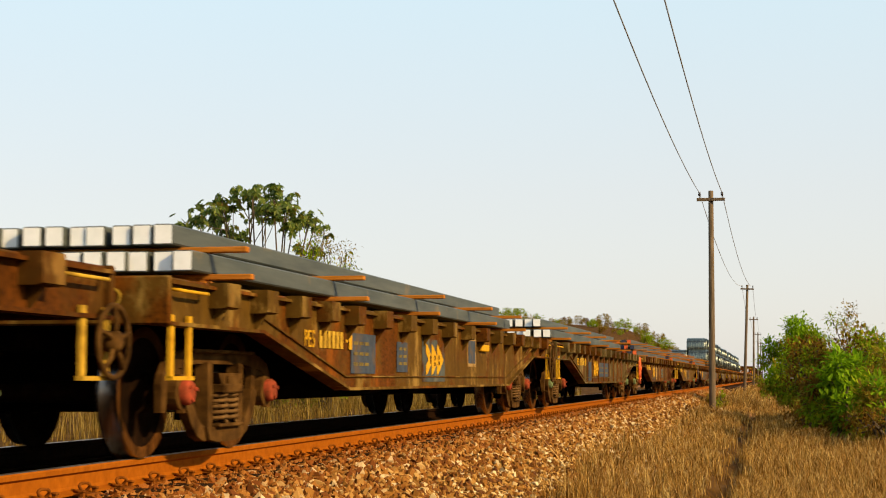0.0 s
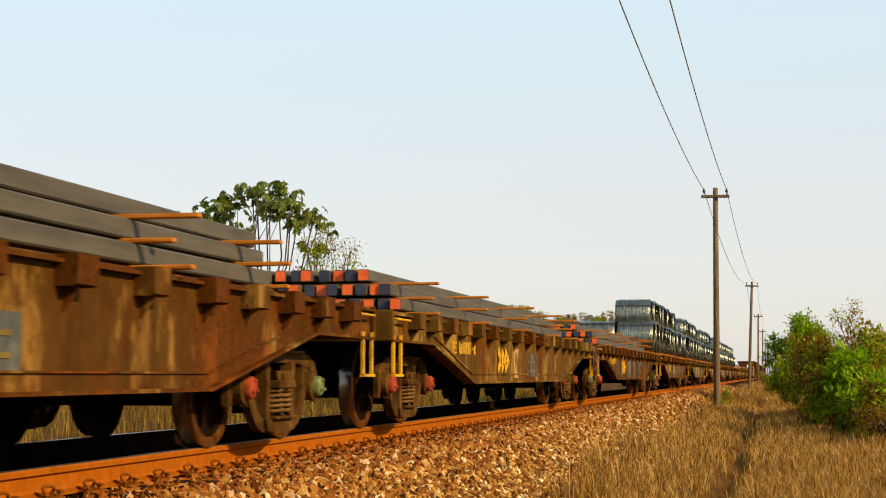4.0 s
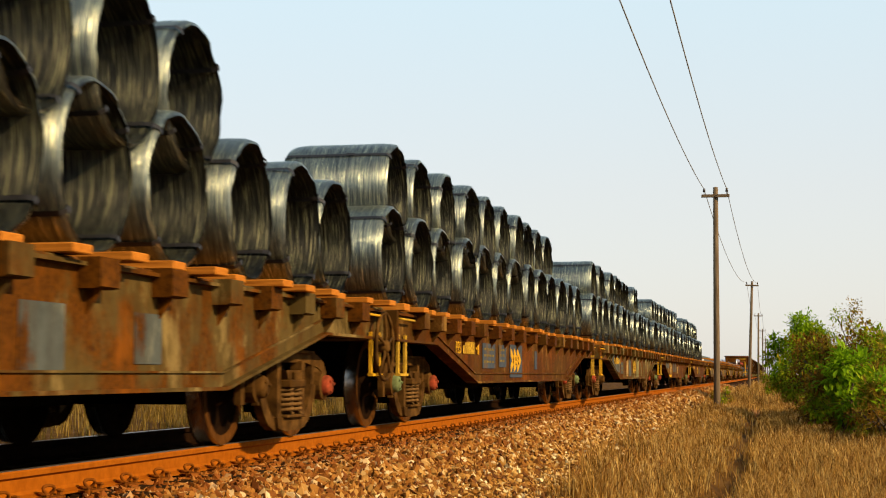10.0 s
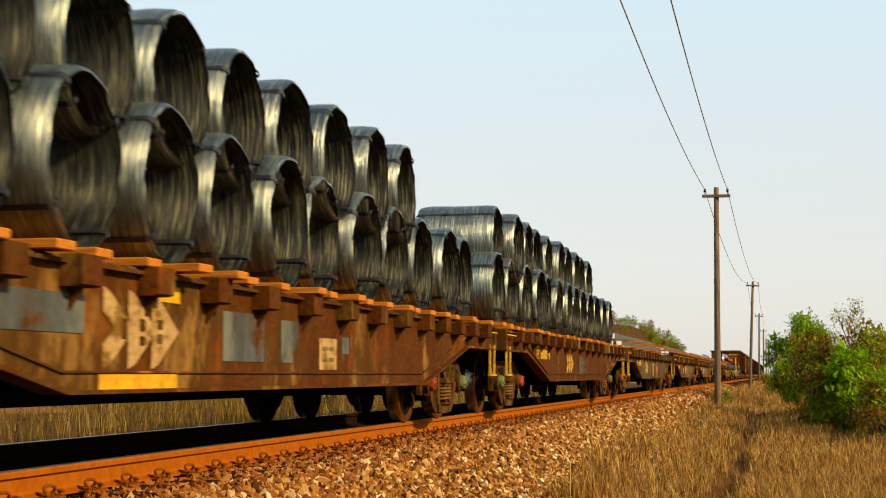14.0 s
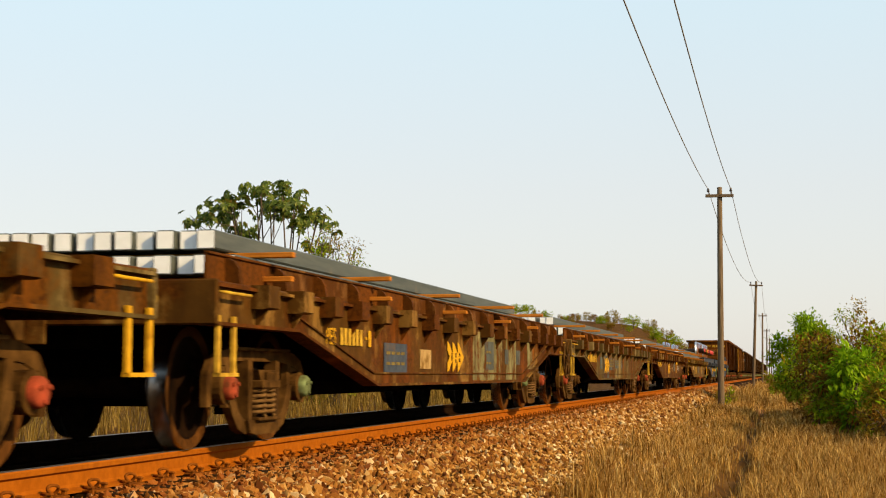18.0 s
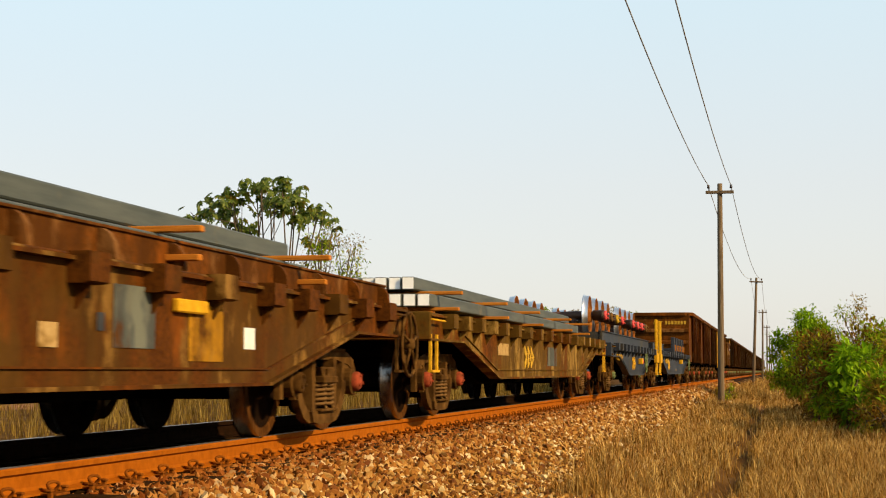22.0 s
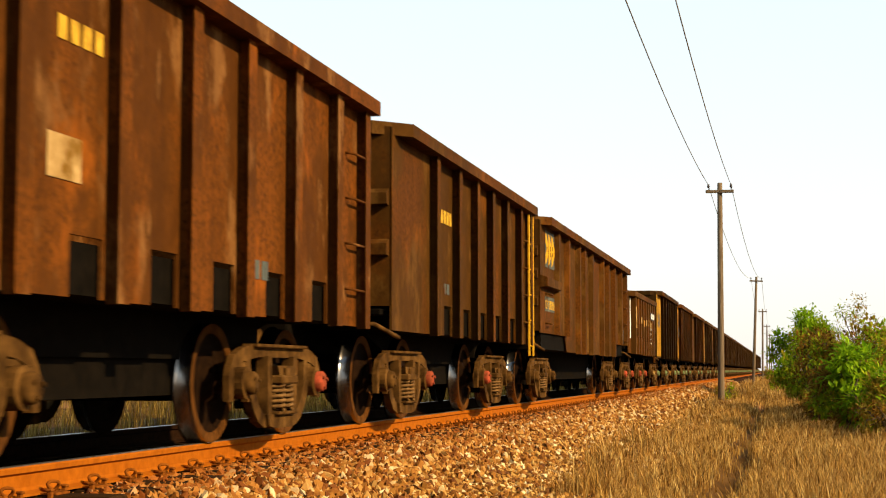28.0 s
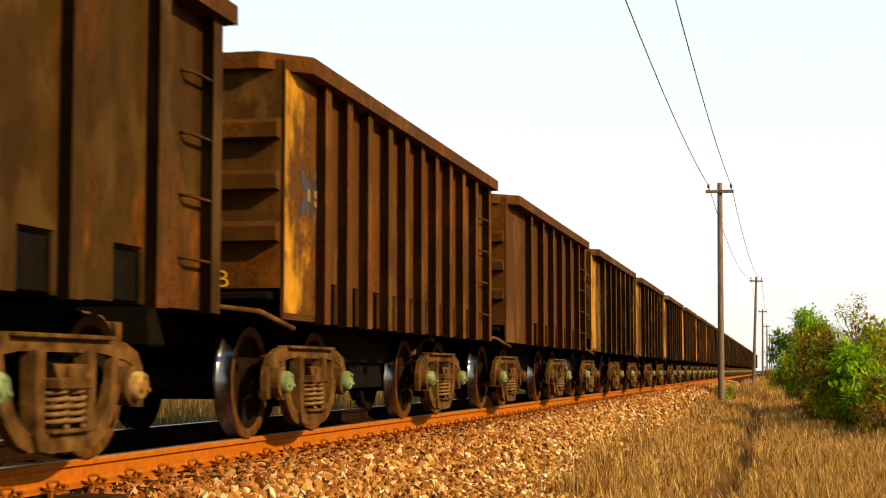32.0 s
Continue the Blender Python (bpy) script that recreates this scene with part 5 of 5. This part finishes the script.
            on_train(thing("wheelset_cradle", cradle, None, "dark steel cradle on the wagon side beam", "cradle", "cradles for wheelsets"), s + y, x, DECK)


def loads():
    for k in range(5):
        COILS.append(one_coil(k + 1))
    for k, s in enumerate((95.35, 112.81, 129.98, 147.58, 164.93, 182.3)):
        coils_on(s, 40 + k)
    for ob in COILS:
        for c in list(ob.children_recursive) + [ob]:
            bpy.data.objects.remove(c)
    white = "long grey square steel billet with a white painted end"
    for k, (s, low, high) in enumerate(((8.79, 15, 9), (26.15, 15, 10), (199.78, 15, 12), (217.35, 15, 11), (234.85, 15, 10), (252.23, 15, 12), (269.83, 15, 11))):
        billets_on(s, 60 + k, [(low, 1.20, 0.162), (high, 1.02, 0.165)], 13.0, 0.145, "billet", "endwhite", 1.05, white)
    dark = "long dark steel bloom with an orange-red or navy end"
    for k, (s, rows) in enumerate(((43.24, [(14, 1.20, 0.15), (14, 1.14, 0.15), (8, 1.02, 0.155)]), (60.5, [(14, 1.2, 0.15), (13, 1.1, 0.15), (9, 0.8, 0.15)]), (77.74, [(15, 1.22, 0.145), (14, 1.10, 0.145), (3, 0.73, 0.15)]))):
        billets_on(s, 80 + k, rows, 12.4, 0.125, "bloom", ["endred", "endnavy"], (1.95, 1.4, 2.1)[k], dark, lift=0.062, gap=0.034)
    wheelsets_on(GREY_A)


loads()

# ------------------------------------------------------------------ line of poles


def poles():
    spots = [(-6.0, -2.6, -1.55, 8.68), (55.5, 0.4, -2.07, 7.9)] + [(y, lean, -2.0, 8.25) for y, lean in ((118, 2.4), (180, 0.9), (242, 0.6), (305, 0.5), (368, 0.5))]
    tops = []
    ins = Mesh().lathe([(0.012, -0.06), (0.012, 0.03), (0.04, 0.035), (0.055, 0.08), (0.035, 0.11), (0.05, 0.14), (0.02, 0.17)], 10, axis="z").data("insulator", M["glassy"])
    for y, lean, px, h in spots:
        g = ground_z(px, y)
        p = thing("power_pole", Mesh().lathe([(0.125, -0.3), (0.12, 0.0), (0.105, h * 0.5), (0.088, h - 0.01), (0.075, h)], 14, axis="z"), M["pole"],
                  "weathered wooden pole with a short crossarm in dry grass", "power pole", "poles along the railway", m=pose(px, y, g, 0, lean, 0))
        part("crossarm", Mesh().box(-0.50, 0.50, -0.15, -0.06, h - 0.38, h - 0.27, 0.01), M["pole"], p)
        for x in (-0.40, 0.40):
            part("insulator", ins, None, p, m=pose(x, -0.105, h - 0.22))
        mt = pose(px, y, g, 0, lean, 0)
        tops.append([mt @ Vector((x, -0.105, h - 0.08)) for x in (-0.40, 0.40)])
    for a, b in zip(tops, tops[1:]):
        for k in (0, 1):
            p, q = a[k], b[k]
            pts = [p.lerp(q, i / 24) - Vector((0, 0, 0.95 * 4 * (i / 24) * (1 - i / 24))) for i in range(25)]
            thing("power_line", Mesh().tube(pts, 0.0135, 5, ends=False), M["wire"], "thin sagging grey power line between poles", "power line", "power lines")


poles()

# ------------------------------------------------------------------ plants


def leaf_card(m, p, d, up, length, width):
    """A folded leaf: four triangles round a mid rib."""
    d = d.normalized()
    side = d.cross(up)
    if side.length < 1e-4:
        side = Vector((1, 0, 0))
    side.normalize()
    up = side.cross(d)
    tip, mid = p + d * length, p + d * length * 0.5
    a, b = mid + side * width * 0.5 + up * width * 0.16, mid - side * width * 0.5 + up * width * 0.16
    m.add([p, a, tip, b, mid], [(0, 1, 4), (1, 2, 4), (2, 3, 4), (3, 0, 4)])


def rand_dir(r):
    while True:
        v = Vector((r.uniform(-1, 1), r.uniform(-1, 1), r.uniform(-1, 1)))
        if 0.05 < v.length < 1:
            return v.normalized()


def bush(name, x, y, size, n, seed, mats, label, category="bush", leaf=0.09, stems=7, clumps=26):
    """Stems that fork from the base, and leaves gathered in clumps with gaps between them."""
    r = random.Random(seed)
    g = ground_z(x, y)
    b = thing(name, None, None, label, category, m=pose(x, y, g))
    cl = []
    for k in range(stems):
        a = r.uniform(0, 2 * math.pi)
        reach = r.uniform(0.3, 0.95)
        top = Vector((math.cos(a) * size[0] * reach, math.sin(a) * size[1] * reach, size[2] * r.uniform(0.55, 0.92)))
        pts = [Vector((r.uniform(-0.15, 0.15), r.uniform(-0.15, 0.15), -0.05)), top * 0.4 + Vector((0, 0, size[2] * 0.16)), top]
        part("stem", Mesh().tube(pts, [0.045 * size[2] / 2.5, 0.03, 0.01], 5), M["bark"], b)
        cl.append(top)
    while len(cl) < clumps:
        v = rand_dir(r)
        k = r.uniform(0.35, 1.0) ** 0.5
        p = Vector((v.x * size[0] * k, v.y * size[1] * k, size[2] * (0.5 + 0.5 * v.z * k)))
        if p.z > 0.1:
            cl.append(p)
    wood = Mesh()
    for c in cl[stems:]:
        near = min(cl[:stems], key=lambda q: (q * 0.7 - c).length)
        root = near * r.uniform(0.45, 0.8) + Vector((0, 0, size[2] * 0.05))
        wood.tube([root, root.lerp(c, 0.5) + Vector((0, 0, -0.04 * size[2])), c], [0.018, 0.013, 0.008], 4)
        for _ in range(3):
            wood.tube([c, c + rand_dir(r) * min(size[2] * 0.15, 0.4)], [0.008, 0.005], 3)
    part("branchwork", wood, M["bark"], b)
    per = n // len(mats)
    for mi, mat in enumerate(mats):
        crown = Mesh()
        mine = cl[mi::len(mats)]
        for _ in range(per):
            c = r.choice(mine)
            v = rand_dir(r)
            cr = min(size[2] * 0.17, 0.36) * r.uniform(0.5, 1.5)
            p = c + v * cr * r.uniform(0.3, 1.0)
            leaf_card(crown, p, (v + rand_dir(r) * 0.9 + Vector((0, 0, -0.2))), Vector((0, 0, 1)), leaf * r.uniform(0.6, 1.4), leaf * r.uniform(0.35, 0.6))
        part("foliage", crown, M[mat], b)
    return b


def cecropia(x, y, h):
    """A candelabra tree: bare curved limbs with rosettes of big lobed leaves at their ends."""
    r = random.Random(12)
    g = ground_z(x, y)
    t = thing("cecropia_tree", None, None, "tall thin tree with bare limbs and big dark leaf rosettes", "tree", m=pose(x, y, g))
    fork = Vector((0.2, 0, h * 0.42))
    part("trunk", Mesh().tube([(0, 0, -0.2), (0.05, 0, h * 0.2), fork], [0.09, 0.07, 0.06], 8), M["bark"], t)
    ends = []
    for k in range(15):
        a = 2.4 * k
        w = 2.25 * ((k + 0.7) / 15) ** 0.5
        top = Vector((math.cos(a) * w, math.sin(a) * w, h * (0.985 - 0.19 * (w / 2.35) ** 2) - r.uniform(0, 0.35)))
        mid = fork.lerp(top, 0.5) + Vector((math.cos(a) * 0.3, math.sin(a) * 0.3, -0.35))
        limb = part("limb", Mesh().tube([fork, fork.lerp(mid, 0.5) + Vector((0, 0, -0.1)), mid, mid.lerp(top, 0.6), top], [0.036, 0.032, 0.027, 0.022, 0.016], 6), M["bark"], t)
        ends.append(top)
        for q in range(3):
            b0 = mid.lerp(top, r.uniform(0.2, 0.9))
            b1 = top + Vector((r.uniform(-0.65, 0.65), r.uniform(-0.65, 0.65), r.uniform(-0.30, 0.08) - (0.7 if q == 2 and k % 2 else 0)))
            part("twig", Mesh().tube([b0, b0.lerp(b1, 0.5) + Vector((0, 0, -0.05)), b1], [0.016, 0.013, 0.010], 5), M["bark"], limb)
            ends.append(b1)
    for p in ends:
        ros = Mesh()
        for k in range(6):
            a = 2 * math.pi * k / 6 + r.uniform(-0.35, 0.35)
            out = Vector((math.cos(a), math.sin(a), 0))
            c = p + out * r.uniform(0.08, 0.42) + Vector((0, 0, r.uniform(-0.26, 0.16)))
            facing = (out * 0.9 + Vector((0, 0, r.uniform(0.1, 1.0))) + rand_dir(r) * 0.45).normalized()
            u = facing.cross(Vector((0, 0, 1))).normalized()
            v = facing.cross(u)
            size = r.uniform(0.15, 0.23)
            for lobe in range(8):
                sp = 0.45 + lobe * 0.76 + r.uniform(-0.1, 0.1)
                d = u * math.sin(sp) + v * math.cos(sp) - facing * 0.25
                leaf_card(ros, c, d, facing, size * r.uniform(0.8, 1.1), size * 0.48)
        tagged(part("leaf_rosette", ros, M["leaf_cecropia"], t), kind="stuff")
    return t


def far_tree(x, y, h, seed, mat, label):
    r = random.Random(seed)
    g = ground_z(x, y)
    t = thing("tree", None, None, label, "tree", "trees on the far hill", m=pose(x, y, g))
    part("trunk", Mesh().tube([(0, 0, -0.3), (0.1, 0, h * 0.3), (0.2, 0.1, h * 0.7)], [h * 0.035, h * 0.028, h * 0.012], 6), M["bark"], t)
    c = Mesh()
    for k in range(20):
        v = rand_dir(r)
        p = Vector((v.x * h * 0.55, v.y * h * 0.55, h * 0.46 + v.z * h * 0.34))
        for q in range(60):
            u = rand_dir(r)
            leaf_card(c, p + u * h * 0.24 * r.uniform(0.3, 1), u, Vector((0, 0, 1)), h * 0.09, h * 0.06)
    part("crown", c, M[mat], t)


def on_bearing(across, dist):
    """A spot at some distance along a bearing, the bearing given by where it stands across the view."""
    a = radians(YAW) - math.atan((across - 784) / 2700)
    return -math.sin(a) * dist, math.cos(a) * dist


def plants():
    bush("roadside_bush", 3.0, 38, (1.5, 2.6, 2.0), 7000, 3, ["leaf_dry", "leaf", "leaf_russet", "leaf"], "green and brown bush in dry grass", leaf=0.13, clumps=60)
    bush("roadside_bush", 2.25, 31.0, (0.65, 1.0, 1.2), 2000, 4, ["leaf_bright", "leaf", "leaf_dry"], "low bright green shrub at the grass edge", leaf=0.17, clumps=26)
    bush("roadside_bush", 1.42, 32.5, (0.33, 0.4, 1.85), 1000, 14, ["leaf_bright"], "slender bright green sapling in the bush", leaf=0.20, clumps=8, stems=3)
    bush("roadside_bush", 1.25, 47, (1.05, 3.0, 2.45), 9000, 5, ["leaf_russet", "leaf_dry", "leaf", "leaf_russet"], "olive-brown bush with thin dry twigs", leaf=0.14, clumps=60)
    bush("roadside_bush", 3.0, 45, (1.6, 4.0, 2.6), 10000, 6, ["leaf", "leaf_russet", "leaf", "leaf_dry"], "leafy mixed bush beside the railway", leaf=0.15, clumps=70)
    bush("roadside_bush", 1.50, 33.6, (0.9, 1.2, 1.42), 5200, 31, ["leaf", "leaf_dry", "leaf", "leaf_bright", "leaf_russet"], "leafy green shrub at the edge of the dry grass", leaf=0.15, clumps=44)
    bush("round_tree", 1.2, 66, (1.55, 2.2, 3.6), 13000, 7, ["leaf", "leaf_bright"], "small round green tree beside the line", "tree", leaf=0.18, clumps=56)
    bush("thin_tree", 3.3, 62, (1.3, 1.2, 4.1), 1500, 8, ["leaf", "leaf_dry"], "thin sparse tree above the bushes", "tree", leaf=0.15, clumps=18)
    bush("small_shrub", -1.95, 57, (0.35, 0.4, 0.75), 700, 9, ["leaf", "leaf_dry"], "small shrub at the foot of the pole", leaf=0.09, clumps=10, stems=4)
    bush("roadside_bush", -0.2, 95, (0.9, 3, 1.5), 1800, 10, ["leaf_dry", "leaf"], "low dry bush by the line", leaf=0.16, clumps=16)
    bush("dry_scrub", 2.0, 28.6, (1.0, 1.0, 0.72), 3000, 15, ["leaf_russet", "leaf_dry"], "low brown dry scrub in front of the bushes", leaf=0.08, clumps=40, stems=14)
    bush("dry_scrub", 0.95, 38, (0.5, 1.6, 0.85), 1800, 16, ["leaf_russet", "leaf_dry"], "low brown dry scrub at the bush edge", leaf=0.09, clumps=30, stems=12)
    x, y = on_bearing(472, 50)
    cecropia(x, y, 7.4)
    for k, (px, d, sz, n) in enumerate(((592, 46, (1.0, 0.9, 5.6), 5200), (545, 47, (0.8, 0.8, 4.4), 3200), (500, 48, (0.9, 0.7, 2.6), 1200))):
        x, y = on_bearing(px, d)
        bush("sapling", x, y, sz, n, 20 + k, ["leaf_dry", "leaf"], "sparse yellowish sapling behind the track", "tree", leaf=0.11, clumps=90, stems=13)
    r = random.Random(5)
    for k in range(24):
        px = [905, 920, 935, 950, 968, 1000, 1020, 1040, 1065, 1085, 1105, 1125, 1140, 1155, 1165, 1178, 1190, 1198, 1120, 1150, 860, 830, 880, 1205][k]
        x, y = on_bearing(px, r.uniform(285, 330))
        sparse = k in (5, 6, 7, 9)
        far_tree(x, y, r.uniform(1.2, 2.6), 100 + k, "leaf_dry" if sparse or k % 4 == 3 else "leaf", "distant tree on a dry hillside")
    for k in range(34):
        x, y = on_bearing(r.uniform(990, 1215), r.uniform(255, 320))
        far_tree(x, y, r.uniform(0.7, 1.7), 200 + k, ("leaf_dry", "leaf_russet", "leaf")[k % 3], "low scrub tree on a dry hillside")


plants()


def blades(name, area, n, h, seed, label, lean=0.75, avoid=None, look_of="grass"):
    """Dry grass: bent tapering blades in tufts, one mesh."""
    r = np.random.default_rng(seed)
    vs, fs = [], []
    k = 0
    while k < n:
        x, y = area(r)
        if avoid and avoid(x, y):
            continue
        z = ground_z(x, y) - 0.02
        tuft = int(r.integers(5, 12))
        big = h * (0.45 + 0.8 * r.random()) * (0.6 + 0.8 * max(0, 0.5 + noise.noise((x * 0.8, y * 0.4, 7))))
        sp = 0.06 + 0.0012 * y
        for _ in range(tuft):
            a = r.random() * 6.283
            bx, by = x + r.normal() * sp, y + r.normal() * sp
            hh = big * (0.5 + 0.7 * r.random())
            w = (0.0017 + 0.00010 * y) * (0.7 + r.random() * 0.8)
            ca, sa = math.cos(a), math.sin(a)
            l1, l2 = lean * hh * 0.3 * r.random(), lean * hh * (0.3 + r.random())
            b = len(vs)
            vs += [(bx - sa * w, by + ca * w, z), (bx + sa * w, by - ca * w, z),
                   (bx + ca * l1 - sa * w * 0.8, by + sa * l1 + ca * w * 0.8, z + hh * 0.55), (bx + ca * l1 + sa * w * 0.8, by + sa * l1 - ca * w * 0.8, z + hh * 0.55),
                   (bx + ca * l2, by + sa * l2, z + hh)]
            fs += [(b, b + 1, b + 3, b + 2), (b + 2, b + 3, b + 4)]
            k += 1
    me = bpy.data.meshes.new(name)
    me.from_pydata(vs, [], fs)
    me.materials.append(M[look_of])
    return thing(name, me, None, label, "grass", kind="stuff")


def near_area(r):
    y = 11 + 60 * r.random() ** 1.6
    return -1.50 - 0.014 * (y - 14) + (2.2 + 0.11 * y) * r.random() ** 0.85, y


def edge_area(r):
    y = 14.5 + 60 * r.random() ** 1.8
    return -1.72 - 0.013 * (y - 14) + 0.16 * r.normal(), y


def field_area(r):
    d = 2 + 34 * r.random() ** 1.3
    return XC - 3.0 - d, 9 + (70 + d * 1.5) * r.random() ** 1.2


def far_area(r):
    y = 60 + 140 * r.random() ** 1.5
    return -2.4 + 4.5 * r.random(), y


blades("dry_grass", near_area, 140000, 0.20, 1, "tall dry straw grass on the railway verge", avoid=lambda x, y: abs(x + 0.60 - 0.16 * noise.noise((y * 0.25, 0, 1))) < 0.22 + 0.28 * noise.noise((y * 0.55, 2, 0)))
def tuft_spots(r):
    x, y = [(-1.95, 17.0), (-2.1, 18.3), (-1.9, 20.2), (-2.3, 21.5), (-2.2, 24), (-1.75, 14.2)][int(r.integers(6))]
    return x + 0.10 * r.normal(), y + 0.12 * r.normal()


blades("dry_grass", tuft_spots, 800, 0.45, 6, "dark dry tufts at the foot of the gravel", lean=0.7)
blades("dry_grass", edge_area, 7000, 0.26, 2, "dry grass tufts growing into the gravel edge")
blades("dry_grass", far_area, 14000, 0.45, 3, "dry grass farther along the verge")
blades("dry_grass", field_area, 52000, 0.62, 4, "dry yellow grass field beyond the track", look_of="field_grass")


# ------------------------------------------------------------------ gravel, sleepers and clips


def gravel():
    """Angular broken stones on the shoulder of the trackbed."""
    r = np.random.default_rng(11)
    base = []
    for k in range(12):
        pts = [Vector(p) for p in ((1, 0, 0), (-1, 0, 0), (0, 1, 0), (0, -1, 0), (0, 0, 1), (0, 0, -1), (0.7, 0.7, 0.5), (-0.7, 0.6, -0.5), (0.6, -0.7, -0.4))]
        bm = bmesh.new()
        for p in pts:
            bm.verts.new((p.x * (0.7 + 0.6 * r.random()), p.y * (0.6 + 0.5 * r.random()), p.z * (0.45 + 0.4 * r.random())))
        bmesh.ops.convex_hull(bm, input=bm.verts)
        bm.verts.ensure_lookup_table()
        loose = [v for v in bm.verts if not v.link_faces]
        for v in loose:
            bm.verts.remove(v)
        bm.verts.index_update()
        base.append((np.array([v.co[:] for v in bm.verts]), [tuple(v.index for v in f.verts) for f in bm.faces]))
        bm.free()
    vs, fs, n = [], [], 0
    bands = [(8.5, 16, 19000, 0.037), (16, 28, 17000, 0.038), (28, 50, 11000, 0.052), (50, 110, 7000, 0.08)]
    for y0, y1, count, size in bands:
        for _ in range(count):
            y = y0 + (y1 - y0) * r.random()
            x = NEAR + 0.09 + 2.72 * r.random()
            z = max(bed_z(x) - 0.03, ground_z(x, y) - 0.0) + 0.012 * r.normal()
            v, f = base[int(r.integers(12))]
            s = size * (0.55 + 0.85 * r.random())
            e = Euler((r.random() * 6.28, r.random() * 6.28, r.random() * 6.28)).to_matrix()
            vs.append(v @ np.array(e).T * s + (x, y, z))
            fs += [tuple(i + n for i in q) for q in f]
            n += len(v)
    me = bpy.data.meshes.new("gravel")
    me.from_pydata(np.concatenate(vs).tolist(), [], fs)
    me.materials.append(M["stone"])
    thing("gravel", me, None, "orange-stained broken stone ballast beside the rail", "gravel", kind="stuff")


gravel()


def sleepers():
    beam = Mesh().box(-1.35, 1.35, -0.12, 0.12, -0.34, -0.176, 0.012).data("sleeper", M["sleeper"])
    plate = Mesh().box(-0.15, 0.17, -0.09, 0.09, -0.178, -0.160, 0.005).data("base_plate", M["clip"])
    pts = []
    for k in range(15):
        a = math.pi * (-0.15 + 1.30 * k / 14)
        pts.append((0.105 + 0.02 * math.sin(a * 2), 0.042 * math.cos(a), -0.140 + 0.040 * math.sin(a)))
    clip = Mesh().tube(pts, 0.010, 6).tube([(0.125, -0.042, -0.15), (0.07, -0.045, -0.146), (0.05, -0.02, -0.148)], 0.011, 6).data("rail_clip", M["clip"])
    spike = Mesh().box(-0.014, 0.014, -0.014, 0.014, -0.17, -0.115, 0.004).box(-0.02, 0.02, -0.02, 0.02, -0.122, -0.108, 0.004).data("spike", M["clip"])
    for k in range(150):
        y = 3.9 + 0.54 * k
        s = thing("sleeper", beam, None, "rusty brown sleeper half buried in gravel", "sleeper", "sleepers of the track", m=pose(XC, y, 0))
        if k < 90:
            p = part("base_plate", plate, None, s, m=pose(GAUGE / 2, 0, 0))
            part("rail_clip", clip, None, p)
            part("spike", spike, None, p, m=pose(0.125, 0.13, -0.02, 0, 6, 0))
            part("spike", spike, None, p, m=pose(0.135, -0.12, -0.03, 0, -5, 0))


sleepers()


# ------------------------------------------------------------------ what moves


def motions():
    """The whole train rolls along the track at a steady speed, and its wheels turn."""
    for ob, x, s, z, turn in TRAIN:
        walk(ob, [(t, pose(x, s - SPEED * t, z, 0, 0, turn)) for t in (0, 16, 32)])
    rate = math.degrees(SPEED / 0.445)
    rolling = {ob for ob, x, s, z, turn in TRAIN if s < 425}
    for ob in [o for o in scene.objects if o.name.split(".")[0] == "wheelset" and o.parent in rolling]:
        x, y, z = ob.location
        walk(ob, [(k / FPS, pose(x, y, z, rate * k / FPS, 0, 0)) for k in range(32 * FPS + 1)])


motions()
